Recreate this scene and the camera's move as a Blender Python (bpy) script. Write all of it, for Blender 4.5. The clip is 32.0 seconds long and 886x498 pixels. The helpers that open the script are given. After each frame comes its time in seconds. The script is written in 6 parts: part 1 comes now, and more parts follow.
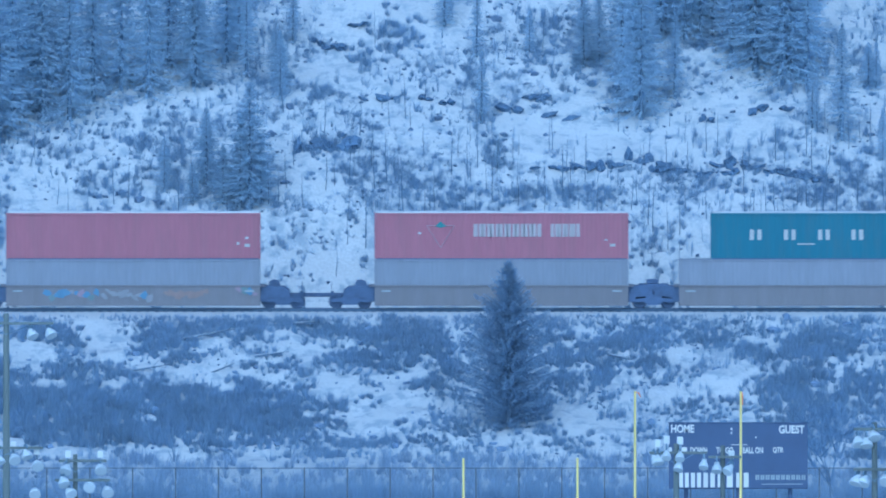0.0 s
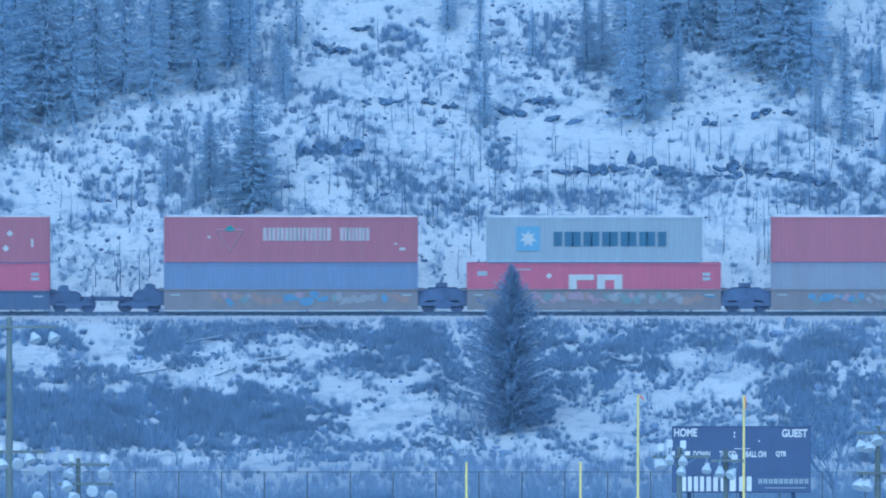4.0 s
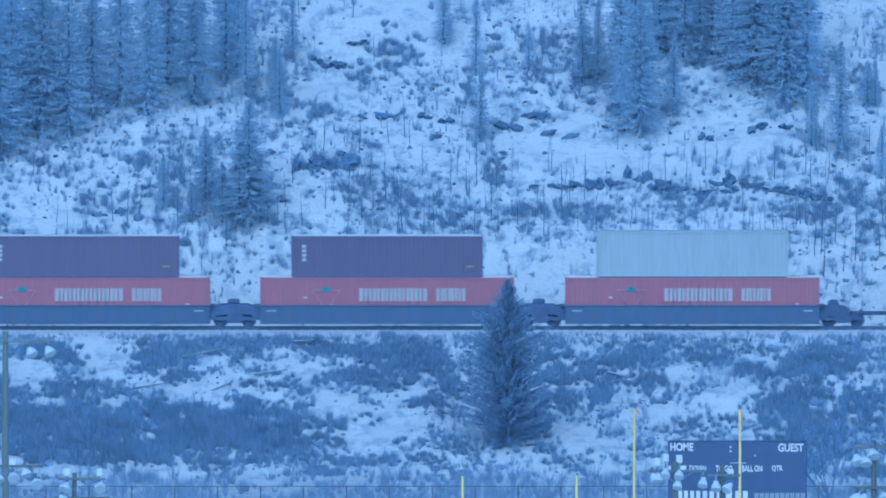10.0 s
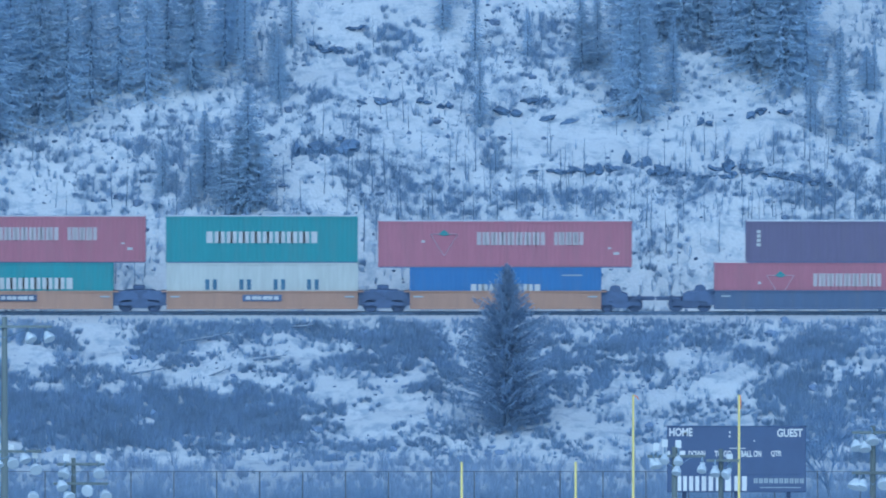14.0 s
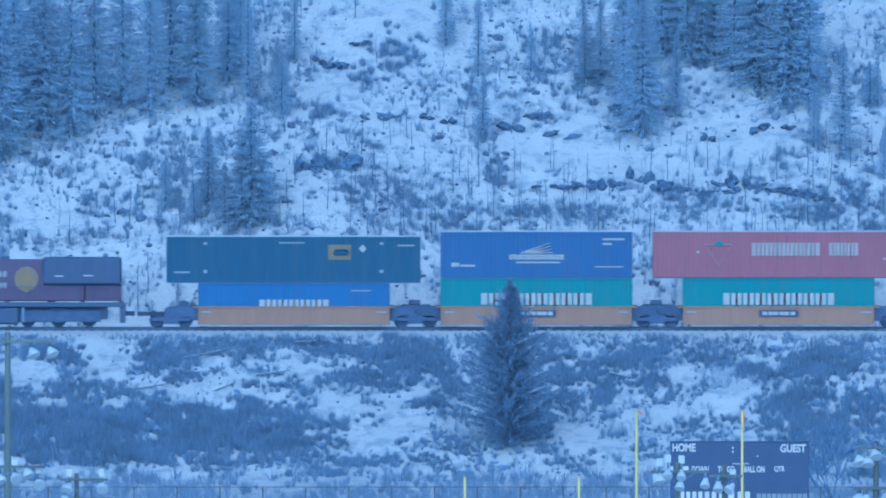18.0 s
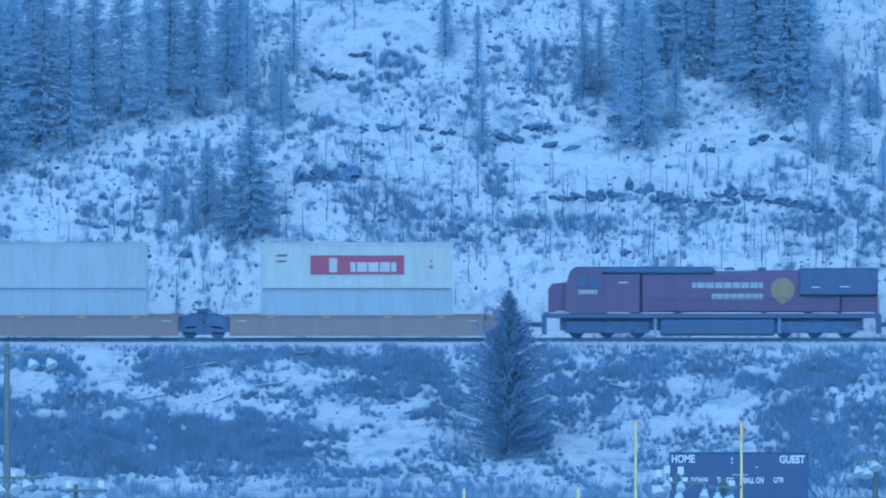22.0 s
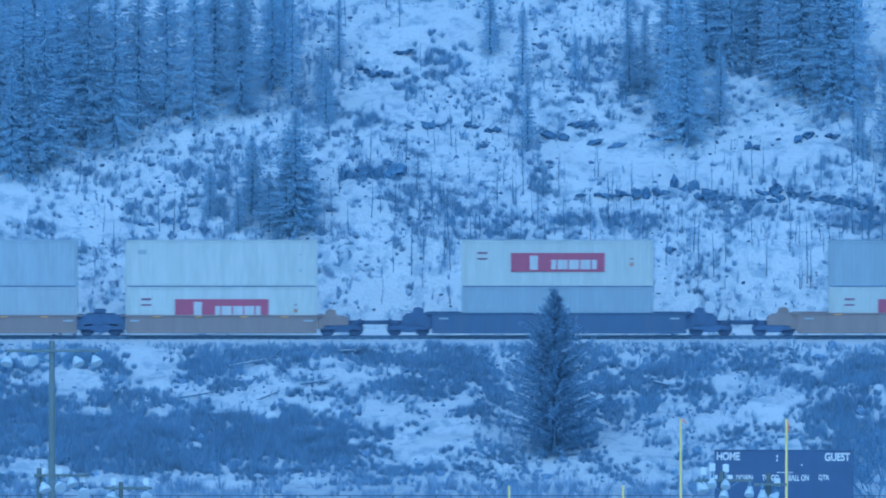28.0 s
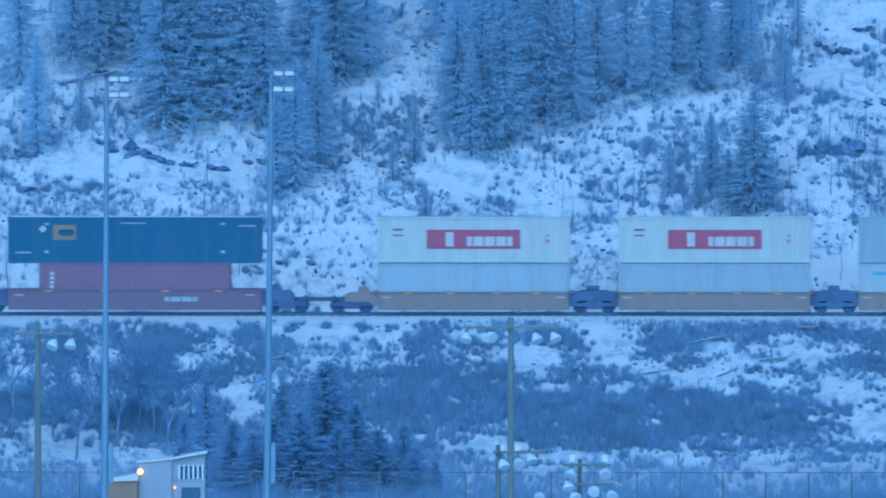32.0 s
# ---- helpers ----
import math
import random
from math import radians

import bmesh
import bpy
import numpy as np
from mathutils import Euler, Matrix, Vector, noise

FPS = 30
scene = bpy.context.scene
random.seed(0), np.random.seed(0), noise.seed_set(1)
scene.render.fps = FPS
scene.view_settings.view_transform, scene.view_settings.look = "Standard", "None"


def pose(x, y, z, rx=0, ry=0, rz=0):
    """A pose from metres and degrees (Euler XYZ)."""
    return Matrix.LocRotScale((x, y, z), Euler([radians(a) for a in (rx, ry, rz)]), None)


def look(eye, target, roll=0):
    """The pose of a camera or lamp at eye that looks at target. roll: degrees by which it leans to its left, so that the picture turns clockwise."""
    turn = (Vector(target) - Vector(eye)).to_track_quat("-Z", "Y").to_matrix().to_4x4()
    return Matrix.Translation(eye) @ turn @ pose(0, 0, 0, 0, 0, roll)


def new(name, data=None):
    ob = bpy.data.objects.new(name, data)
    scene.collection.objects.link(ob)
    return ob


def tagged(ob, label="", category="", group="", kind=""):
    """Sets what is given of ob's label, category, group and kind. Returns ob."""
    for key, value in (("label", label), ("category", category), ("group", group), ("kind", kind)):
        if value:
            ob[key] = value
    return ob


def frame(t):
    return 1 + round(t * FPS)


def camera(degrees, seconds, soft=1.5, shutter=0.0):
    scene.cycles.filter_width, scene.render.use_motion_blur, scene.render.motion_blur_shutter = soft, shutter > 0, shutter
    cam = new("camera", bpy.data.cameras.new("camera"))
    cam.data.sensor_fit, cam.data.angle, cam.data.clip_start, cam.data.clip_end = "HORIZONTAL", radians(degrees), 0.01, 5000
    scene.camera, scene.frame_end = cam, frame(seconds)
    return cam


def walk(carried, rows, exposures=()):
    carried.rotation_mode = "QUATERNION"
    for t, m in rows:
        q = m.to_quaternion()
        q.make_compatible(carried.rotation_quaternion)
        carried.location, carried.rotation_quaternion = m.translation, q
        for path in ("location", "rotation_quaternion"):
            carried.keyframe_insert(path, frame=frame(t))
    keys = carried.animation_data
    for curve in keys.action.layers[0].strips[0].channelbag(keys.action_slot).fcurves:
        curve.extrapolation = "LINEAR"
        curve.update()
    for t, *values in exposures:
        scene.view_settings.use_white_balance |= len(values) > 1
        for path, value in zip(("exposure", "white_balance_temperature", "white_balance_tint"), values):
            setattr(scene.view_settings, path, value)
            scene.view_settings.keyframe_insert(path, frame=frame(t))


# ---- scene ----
# A freight train on a snowy hillside, filmed through a very long lens from the far side of a valley.
# x runs along the track, y away from the camera, z up. Rail tops at z = 6, playing field at z = 0.
EYE_Z = 54.37
RAIL_Z = 6.0
TRACK_Y = 1601.2
RAD = 1.0 / 44560.0

cam = camera(2.016, 32.0, soft=1.9, shutter=0.3)


def aim(dx, dy):
    """The camera turned left by dx and up by dy, in units of RAD."""
    return pose(0, 0, EYE_Z, 90 - 1.5957 + math.degrees(dy * RAD), 0, math.degrees(dx * RAD))


AIMS = [
    (0, 0, 0), (0.5, -0.1, -10.3), (1, 1.5, -6.9), (1.5, 0.1, -9.1), (2, 4, -11.5), (2.5, 5.5, -13),
    (3, 5.8, -9.7), (3.5, 5.9, -1.5), (5.5, 1.9, 20), (6, 1.5, 20.1), (6.5, -1.6, 30.6), (7, -1.7, 30.9),
    (7.5, -1.4, 37.9), (8, -1.6, 42.9), (8.5, -2.6, 48.8), (9, -4.8, 41), (9.5, -5.4, 30.3), (10, -1.5, 32.2),
    (10.5, 1.4, 29.1), (11, 4.5, 32), (11.5, 3.5, 28.8), (12, 3.2, 26.8), (12.5, 4.4, 26.6), (13, 5.9, 19.4),
    (13.5, 0.1, 12.8), (14, -3.1, 6.1), (14.5, -6.2, 19.8), (15, 1.5, 28.9), (15.5, 1.7, 37.1), (17.5, -0.5, 30),
    (18, 2.5, 33.4), (18.5, 3.1, 38.2), (19, 4.6, 38.6), (19.5, 4.1, 48.9), (20, 3.4, 51.4), (20.5, 2.7, 56.3),
    (21, 5.5, 43.1), (21.5, 2.5, 45.7), (22, 1.1, 53.1), (22.5, 1.9, 57.1), (23, 2.7, 67.7), (23.5, 0.4, 87.9),
    (24, 1.4, 83.6), (24.5, 1.1, 64.6), (25, 3, 55), (25.5, 4.1, 58.1), (27.5, 48.4, 53.7), (28, 80.9, 48.7),
    (28.5, 154.6, 29.4), (29, 299.2, -19.6), (29.5, 450.3, -41.1), (30, 567.6, -37.2), (30.5, 693.5, -14.9), (31, 780.5, -7.6),
    (31.5, 822.3, -4.6), (32, 893.3, 7.7)
]
walk(cam, [(t, aim(dx, dy)) for t, dx, dy in AIMS],
     exposures=[(0.0, 0.21, 4215, -2), (6.0, 0.21, 4205, -2), (9.0, 0.1, 3990, -1), (11.0, 0.08, 3985, -2), (13.0, 0.12, 4240, -2), (15.0, 0.13, 4610, -1), (18.0, 0.11, 4025, -2),
                (19.0, 0.11, 4010, -2), (20.0, 0.09, 3890, -3), (21.0, 0.07, 3845, -3), (23.0, 0.0, 3775, -4), (25.0, -0.08, 3710, -5), (28.0, -0.06, 3735, -5), (30.0, -0.06, 3685, -5), (32.0, 0.04, 3760, -5)])

# ---- world and light: a dim overcast winter afternoon ----
world = bpy.data.worlds.new("winter_sky")
scene.world = world
world.use_nodes = True
wn = world.node_tree.nodes
sky = wn.new("ShaderNodeTexSky")
sky.sky_type = "NISHITA"
sky.sun_disc = False
sky.sun_elevation = radians(38)
sky.sun_rotation = radians(188)
sky.air_density, sky.dust_density, sky.ozone_density = 1.0, 2.0, 1.5
wn["Background"].inputs["Strength"].default_value = 0.125
world.node_tree.links.new(sky.outputs[0], wn["Background"].inputs[0])
sun = new("sun", bpy.data.lights.new("sun", "SUN"))
sun.data.energy, sun.data.angle, sun.data.color = 1.3, radians(100), (1.0, 0.96, 0.9)
sun.matrix_world = look((-120, -900, 709), (0, 0, 0))


# ---- materials ----
def mat(name, color, rough=0.7, metal=0.0, vary=0.15, size=2.0, fine=30.0, bump=0.0, spec=0.5, second=None, amount=0.5, sharp=0.08, streak=False, island=False):
    """A material whose base colour varies at two scales, with an optional second colour in patches and fine relief."""
    m = bpy.data.materials.new(name)
    m.use_nodes = True
    n, l = m.node_tree.nodes, m.node_tree.links
    b = n["Principled BSDF"]
    b.inputs["Roughness"].default_value = rough
    b.inputs["Metallic"].default_value = metal
    b.inputs["Specular IOR Level"].default_value = spec
    co = n.new("ShaderNodeTexCoord")
    src = co.outputs["Object"]
    if streak:
        mp = n.new("ShaderNodeMapping")
        mp.inputs["Scale"].default_value = (1.0, 1.0, 0.12)
        l.new(src, mp.inputs["Vector"])
        src = mp.outputs["Vector"]
    big, small = n.new("ShaderNodeTexNoise"), n.new("ShaderNodeTexNoise")
    big.inputs["Scale"].default_value, big.inputs["Detail"].default_value = size, 5.0
    small.inputs["Scale"].default_value, small.inputs["Detail"].default_value = fine, 3.0
    l.new(src, big.inputs["Vector"]), l.new(src, small.inputs["Vector"])
    info = n.new("ShaderNodeObjectInfo")
    add = n.new("ShaderNodeMath")
    add.operation = "ADD"
    l.new(big.outputs["Fac"], add.inputs[0]), l.new(small.outputs["Fac"], add.inputs[1])
    rnd = n.new("ShaderNodeMath")
    rnd.operation = "MULTIPLY_ADD"
    rnd.inputs[1].default_value, rnd.inputs[2].default_value = 0.5, -0.25
    if island:
        geo = n.new("ShaderNodeNewGeometry")
        l.new(geo.outputs["Random Per Island"], rnd.inputs[0])
        rnd.inputs[1].default_value, rnd.inputs[2].default_value = 0.9, -0.45
    else:
        l.new(info.outputs["Random"], rnd.inputs[0])
    tot = n.new("ShaderNodeMath")
    tot.operation = "ADD"
    l.new(add.outputs[0], tot.inputs[0]), l.new(rnd.outputs[0], tot.inputs[1])
    ramp = n.new("ShaderNodeMapRange")
    ramp.inputs["From Min"].default_value, ramp.inputs["From Max"].default_value = 0.55, 1.45
    ramp.inputs["To Min"].default_value, ramp.inputs["To Max"].default_value = 1 - vary, 1 + vary
    l.new(tot.outputs[0], ramp.inputs["Value"])
    mul = n.new("ShaderNodeVectorMath")
    mul.operation = "SCALE"
    mul.inputs[0].default_value = color
    l.new(ramp.outputs[0], mul.inputs["Scale"])
    out = mul.outputs[0]
    if second:
        mask = n.new("ShaderNodeTexNoise")
        mask.inputs["Scale"].default_value, mask.inputs["Detail"].default_value, mask.inputs["Roughness"].default_value = size * 1.7, 8.0, 0.65
        l.new(src, mask.inputs["Vector"])
        st = n.new("ShaderNodeMapRange")
        st.inputs["From Min"].default_value, st.inputs["From Max"].default_value = amount - sharp, amount + sharp
        l.new(mask.outputs["Fac"], st.inputs["Value"])
        mix = n.new("ShaderNodeMix")
        mix.data_type = "RGBA"
        mix.inputs["B"].default_value = (*second, 1)
        l.new(st.outputs[0], mix.inputs["Factor"])
        l.new(out, mix.inputs["A"])
        out = mix.outputs["Result"]
    l.new(out, b.inputs["Base Color"])
    if bump:
        bp = n.new("ShaderNodeBump")
        bp.inputs["Strength"].default_value, bp.inputs["Distance"].default_value = 0.6, bump
        l.new(small.outputs["Fac"], bp.inputs["Height"])
        l.new(bp.outputs[0], b.inputs["Normal"])
    return m


def foliage(name, color, vary=0.12, rough=0.8, through_light=0.6, **more):
    """Thin leaf or twig matter that lets part of the light pass through it."""
    m = mat(name, color, rough, vary=vary, spec=0.1, **more)
    n, l = m.node_tree.nodes, m.node_tree.links
    b = n["Principled BSDF"]
    thin, mix = n.new("ShaderNodeBsdfTranslucent"), n.new("ShaderNodeMixShader")
    l.new(b.inputs["Base Color"].links[0].from_socket, thin.inputs["Color"])
    mix.inputs["Fac"].default_value = through_light
    l.new(b.outputs[0], mix.inputs[1]), l.new(thin.outputs[0], mix.inputs[2])
    l.new(mix.outputs[0], n["Material Output"].inputs["Surface"])
    return m


def glow(name, color, strength):
    m = bpy.data.materials.new(name)
    m.use_nodes = True
    b = m.node_tree.nodes["Principled BSDF"]
    b.inputs["Base Color"].default_value = (*color, 1)
    b.inputs["Emission Color"].default_value = (*color, 1)
    b.inputs["Emission Strength"].default_value = strength
    return m


SNOW = mat("snow", (0.505, 0.53, 0.545), 0.65, vary=0.08, size=0.35, fine=6.0, bump=0.05, spec=0.3)
SLOPE = mat("snowy_slope", (0.475, 0.505, 0.525), 0.7, vary=0.10, size=0.55, fine=5.0, bump=0.06, spec=0.3, second=(0.32, 0.37, 0.43), amount=0.56, sharp=0.06)
# Blue distance haze is put into the rock, bark, grass and twig colours.
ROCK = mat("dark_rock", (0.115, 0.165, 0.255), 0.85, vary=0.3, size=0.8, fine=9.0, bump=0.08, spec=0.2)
# Pale blue distance haze is put into the hillside needle colour.
NEEDLE = foliage("hazed_spruce_needles", (0.56, 0.66, 0.765), 0.10, size=0.25, fine=2.0)
# Darker copy of the needles for nearer trees, with less haze in the colour.
NEEDLE_LESS_HAZE = foliage("less_hazed_spruce_needles", (0.435, 0.535, 0.68), 0.12, size=0.25, fine=2.0)
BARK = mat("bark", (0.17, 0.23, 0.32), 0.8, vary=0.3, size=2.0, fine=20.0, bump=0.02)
# Darker copy of the hazed twig colour, for the leafless trees.
TWIG_DARKER = foliage("darker_hazed_twigs", (0.33, 0.42, 0.56), 0.2, size=0.3, fine=1.5, island=True)
# Darkest needle copy, with the least haze in the colour.
NEEDLE_LEAST_HAZE = foliage("least_hazed_spruce_needles", (0.335, 0.415, 0.53), 0.10, size=0.25, fine=2.0)
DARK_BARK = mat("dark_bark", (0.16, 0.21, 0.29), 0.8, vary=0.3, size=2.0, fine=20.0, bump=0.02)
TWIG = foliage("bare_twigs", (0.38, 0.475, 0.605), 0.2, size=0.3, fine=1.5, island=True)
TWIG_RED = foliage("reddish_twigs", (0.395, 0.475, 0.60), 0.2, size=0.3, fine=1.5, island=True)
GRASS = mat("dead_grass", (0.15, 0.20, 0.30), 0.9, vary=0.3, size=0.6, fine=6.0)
STEEL_RAIL = mat("rail_steel", (0.11, 0.155, 0.24), 0.5, 0.6, vary=0.2, size=3)
TIE = mat("creosoted_tie", (0.09, 0.12, 0.18), 0.9, vary=0.3, size=3)
GALV = mat("galvanised_steel", (0.19, 0.265, 0.355), 0.45, 0.3, vary=0.1, size=1.5)
WIRE = mat("fence_wire", (0.16, 0.18, 0.20), 0.6, 0.4, vary=0.1)
WOODPOLE = mat("weathered_pole", (0.14, 0.17, 0.17), 0.85, vary=0.25, size=1.5, fine=25, streak=True)
YELLOW = mat("yellow_paint", (0.78, 0.66, 0.22), 0.45, vary=0.1, size=1.5)
WHITE = mat("white_paint", (0.80, 0.80, 0.80), 0.5, vary=0.06, size=1.5)
LAMP_BOWL = mat("lamp_bowl", (0.50, 0.56, 0.60), 0.35, vary=0.12, size=3)
LAMP_WHITE = mat("lamp_housing", (0.58, 0.62, 0.63), 0.35, vary=0.05, size=3)
NAVY = mat("navy_panel", (0.055, 0.085, 0.17), 0.5, vary=0.15, size=1.0)
# The blue in this undercarriage black is distance haze put into the colour.
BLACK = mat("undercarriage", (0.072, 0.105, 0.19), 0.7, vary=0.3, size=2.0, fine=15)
ORANGE_TAPE = mat("orange_ribbon", (0.75, 0.25, 0.10), 0.6, vary=0.1)
CLAD = mat("pale_cladding", (0.28, 0.315, 0.36), 0.6, vary=0.1, size=0.8)
BROWN_CLAD = mat("brown_cladding", (0.24, 0.17, 0.12), 0.7, vary=0.2, size=1.0)
GLASS = mat("window_glass", (0.06, 0.11, 0.17), 0.1, vary=0.1, spec=0.8)
LAMP_GLOW = glow("sodium_lamp", (1.0, 0.40, 0.07), 3.6)
AMBER_GLOW = glow("small_amber_lamp", (1.0, 0.36, 0.06), 1.8)

PAINT = {}


def paint(name, color, rough=0.5):
    """Weathered container or car paint of one colour, streaked downwards."""
    if name not in PAINT:
        dirt = tuple(0.75 * c + 0.03 for c in color)
        PAINT[name] = mat(name + "_paint", color, rough, vary=0.10, size=0.9, fine=7.0, second=dirt, amount=0.6, sharp=0.12, streak=True)
    return PAINT[name]


RED = paint("red", (0.30, 0.12, 0.16))
RED2 = paint("bright_red", (0.37, 0.10, 0.16))
GREY = paint("grey", (0.22, 0.245, 0.30))
SILVER = paint("silver", (0.275, 0.33, 0.375))
LIGHTBLUE = paint("light_blue", (0.15, 0.205, 0.32))
TEAL = paint("teal", (0.03, 0.135, 0.195))
GREEN = paint("sea_green", (0.05, 0.215, 0.235))
DKGREEN = paint("dark_green", (0.028, 0.095, 0.18))
MAROON = paint("maroon", (0.105, 0.095, 0.165))
BLUE = paint("royal_blue", (0.045, 0.135, 0.32))
MIDBLUE = paint("mid_blue", (0.05, 0.12, 0.28))
OFFWHITE = paint("off_white", (0.42, 0.455, 0.43))
PALEGREY = paint("pale_grey", (0.335, 0.385, 0.41))
ICE = paint("ice_grey", (0.30, 0.355, 0.395))
BRICK = paint("brick_red", (0.16, 0.10, 0.155))
ORANGE = paint("orange_car", (0.32, 0.20, 0.14))
BROWNCAR = paint("brown_car", (0.195, 0.17, 0.165))
RUSTCAR = paint("rusty_car", (0.17, 0.17, 0.19))
# Part of this dark blue is distance haze put into the paint.
DARKCAR = paint("dark_car", (0.067, 0.103, 0.185))
MAROONCAR = paint("maroon_car", (0.13, 0.10, 0.15))
LOCO_RED = paint("locomotive_red", (0.10, 0.078, 0.15))
LOCO_DARK = paint("locomotive_dark", (0.065, 0.10, 0.185))
GOLD = paint("gold", (0.22, 0.185, 0.12))
AMBER = paint("amber_marker", (0.50, 0.30, 0.12))
LOGO_TEAL = paint("logo_green", (0.05, 0.21, 0.22))
SKYBLUE = paint("sky_blue", (0.165, 0.31, 0.44))
PINK = paint("graffiti_pink", (0.26, 0.205, 0.255))
GRAFGREEN = paint("graffiti_green", (0.155, 0.225, 0.24))
GRAFBLUE = paint("graffiti_blue", (0.115, 0.22, 0.35))
GRAFPALE = paint("graffiti_pale", (0.235, 0.25, 0.28))
GRAFRUST = paint("graffiti_rust", (0.225, 0.18, 0.175))
GRAFGREY = paint("graffiti_grey", (0.30, 0.35, 0.38))
LETTER = paint("letter_white", (0.43, 0.45, 0.45))
PALE_PINK = paint("pale_pink", (0.36, 0.25, 0.29))
LETTER_WORN = paint("letter_worn", (0.40, 0.37, 0.38))
LETTER_BRIGHT = paint("letter_bright", (0.60, 0.62, 0.62))
LETTER_DARK = paint("letter_navy", (0.05, 0.12, 0.20))
PANEL_RED = paint("panel_red", (0.265, 0.07, 0.125))


# ---- building helpers ----
def mesh(name, bm, *materials):
    me = bpy.data.meshes.new(name)
    bm.to_mesh(me)
    bm.free()
    for m in materials:
        me.materials.append(m)
    return me


def empty(name, m=None):
    ob = new(name)
    ob.empty_display_size = 0.2
    if m is not None:
        ob.matrix_basis = m
    return ob


def part(name, bm, material, parent, label=""):
    """Links a bmesh (or a ready mesh) as one object under a thing or a part."""
    me = bm if isinstance(bm, bpy.types.Mesh) else mesh(name, bm, material)
    ob = new(name, me)
    ob.parent = parent
    return tagged(ob, label) if label else ob


def put(bm, x0, x1, y0, y1, z0, z1, bevel=0.0):
    """Adds a box, optionally with bevelled edges, to a bmesh."""
    r = bmesh.ops.create_cube(bm, size=1.0, matrix=Matrix.Translation(((x0 + x1) / 2, (y0 + y1) / 2, (z0 + z1) / 2)) @ Matrix.Diagonal((x1 - x0, y1 - y0, z1 - z0, 1)))
    if bevel:
        es = {e for v in r["verts"] for e in v.link_edges}
        bmesh.ops.bevel(bm, geom=list(es), offset=bevel, segments=1, affect="EDGES")
    return bm


def box(x0, x1, y0, y1, z0, z1, bevel=0.0):
    return put(bmesh.new(), x0, x1, y0, y1, z0, z1, bevel)


def rod(bm, a, b, r0, r1, n=8):
    """Adds a tapered round bar from a to b."""
    a, b = Vector(a), Vector(b)
    d = b - a
    m = Matrix.Translation((a + b) / 2) @ d.to_track_quat("Z", "Y").to_matrix().to_4x4()
    bmesh.ops.create_cone(bm, cap_ends=True, segments=n, radius1=r0, radius2=r1, depth=d.length, matrix=m)
    return bm


def plate(outline, y0, y1):
    """A flat plate facing along y with the given outline in x and z."""
    bm = bmesh.new()
    f = bm.faces.new([bm.verts.new((x, y0, z)) for x, z in outline])
    r = bmesh.ops.extrude_face_region(bm, geom=[f])
    for v in r["geom"]:
        if isinstance(v, bmesh.types.BMVert):
            v.co.y = y1
    bmesh.ops.recalc_face_normals(bm, faces=bm.faces)
    return bm


def lump(bm, x, y, z, sx, sy, sz, rough=0.3, sub=2):
    """Adds an uneven rounded lump."""
    r = bmesh.ops.create_icosphere(bm, subdivisions=sub, radius=1.0)
    k = random.uniform(0, 100)
    for v in r["verts"]:
        f = 1 + rough * noise.noise(v.co * 1.7 + Vector((k, k, 0))) + 0.5 * rough * noise.noise(v.co * 4.1 + Vector((k, 0, k)))
        v.co = Vector((x + v.co.x * sx * f, y + v.co.y * sy * f, z + v.co.z * sz * f))
    return bm


def raw_mesh(name, verts, faces, material):
    me = bpy.data.meshes.new(name)
    me.from_pydata(verts, [], faces)
    me.materials.append(material)
    return me


def prisms(a, b, r0, r1):
    """Vertices and faces of many thin three-sided tapered bars from points a to points b."""
    a, b, r0, r1 = np.asarray(a, float), np.asarray(b, float), np.asarray(r0, float), np.asarray(r1, float)
    d = b - a
    d /= np.maximum(np.linalg.norm(d, axis=1), 1e-6)[:, None]
    ref = np.where(np.abs(d[:, 2:3]) > 0.9, np.array([[1.0, 0, 0]]), np.array([[0, 0, 1.0]]))
    u = np.cross(d, ref)
    u /= np.linalg.norm(u, axis=1)[:, None]
    w = np.cross(d, u)
    rows = []
    for p, r in ((a, r0), (b, r1)):
        for k in range(3):
            c, s = math.cos(2.0944 * k), math.sin(2.0944 * k)
            rows.append(p + (u * c + w * s) * r[:, None])
    v = np.stack(rows, 1).reshape(-1, 3)
    base = np.arange(len(a))[:, None] * 6
    f = np.concatenate([base + np.array([q]) for q in ((0, 1, 4, 3), (1, 2, 5, 4), (2, 0, 3, 5))], 0)
    return v, f


def blades(a, b, r, seed=1):
    """Vertices and faces of many slender pointed slivers from points a to points b, each twisted its own way."""
    a, b, r = np.asarray(a, float), np.asarray(b, float), np.asarray(r, float)
    d = b - a
    d /= np.maximum(np.linalg.norm(d, axis=1), 1e-6)[:, None]
    u = np.cross(d, np.random.default_rng(seed).normal(size=d.shape))
    u /= np.maximum(np.linalg.norm(u, axis=1), 1e-6)[:, None]
    v = np.stack([a - u * r[:, None], a + u * r[:, None], b], 1).reshape(-1, 3)
    return v.tolist(), np.arange(len(a) * 3).reshape(-1, 3).tolist()


# ---- the ground: one sheet from the camera's hillside over the valley floor, the bank and the slope behind the track ----
PROFILE = [(-900, 150), (-300, 90), (-20, 54.6), (0, 52.7), (4, 52.2), (40, 38), (120, 14), (220, 3), (330, 0), (1416, 0.0), (1424, -0.15), (1442, -2.6), (1560, -3.0), (1572, -2.6), (1583, 1.0), (1595.2, 5.45),
           (1597.4, 5.72), (1599.0, 5.80), (1603.4, 5.80), (1604.6, 5.64), (1610.8, 5.52), (1612.2, 8.0), (1614, 11.0), (1620, 15.2), (1640, 28.0), (1680, 54), (1760, 95), (1900, 150), (2600, 260)]


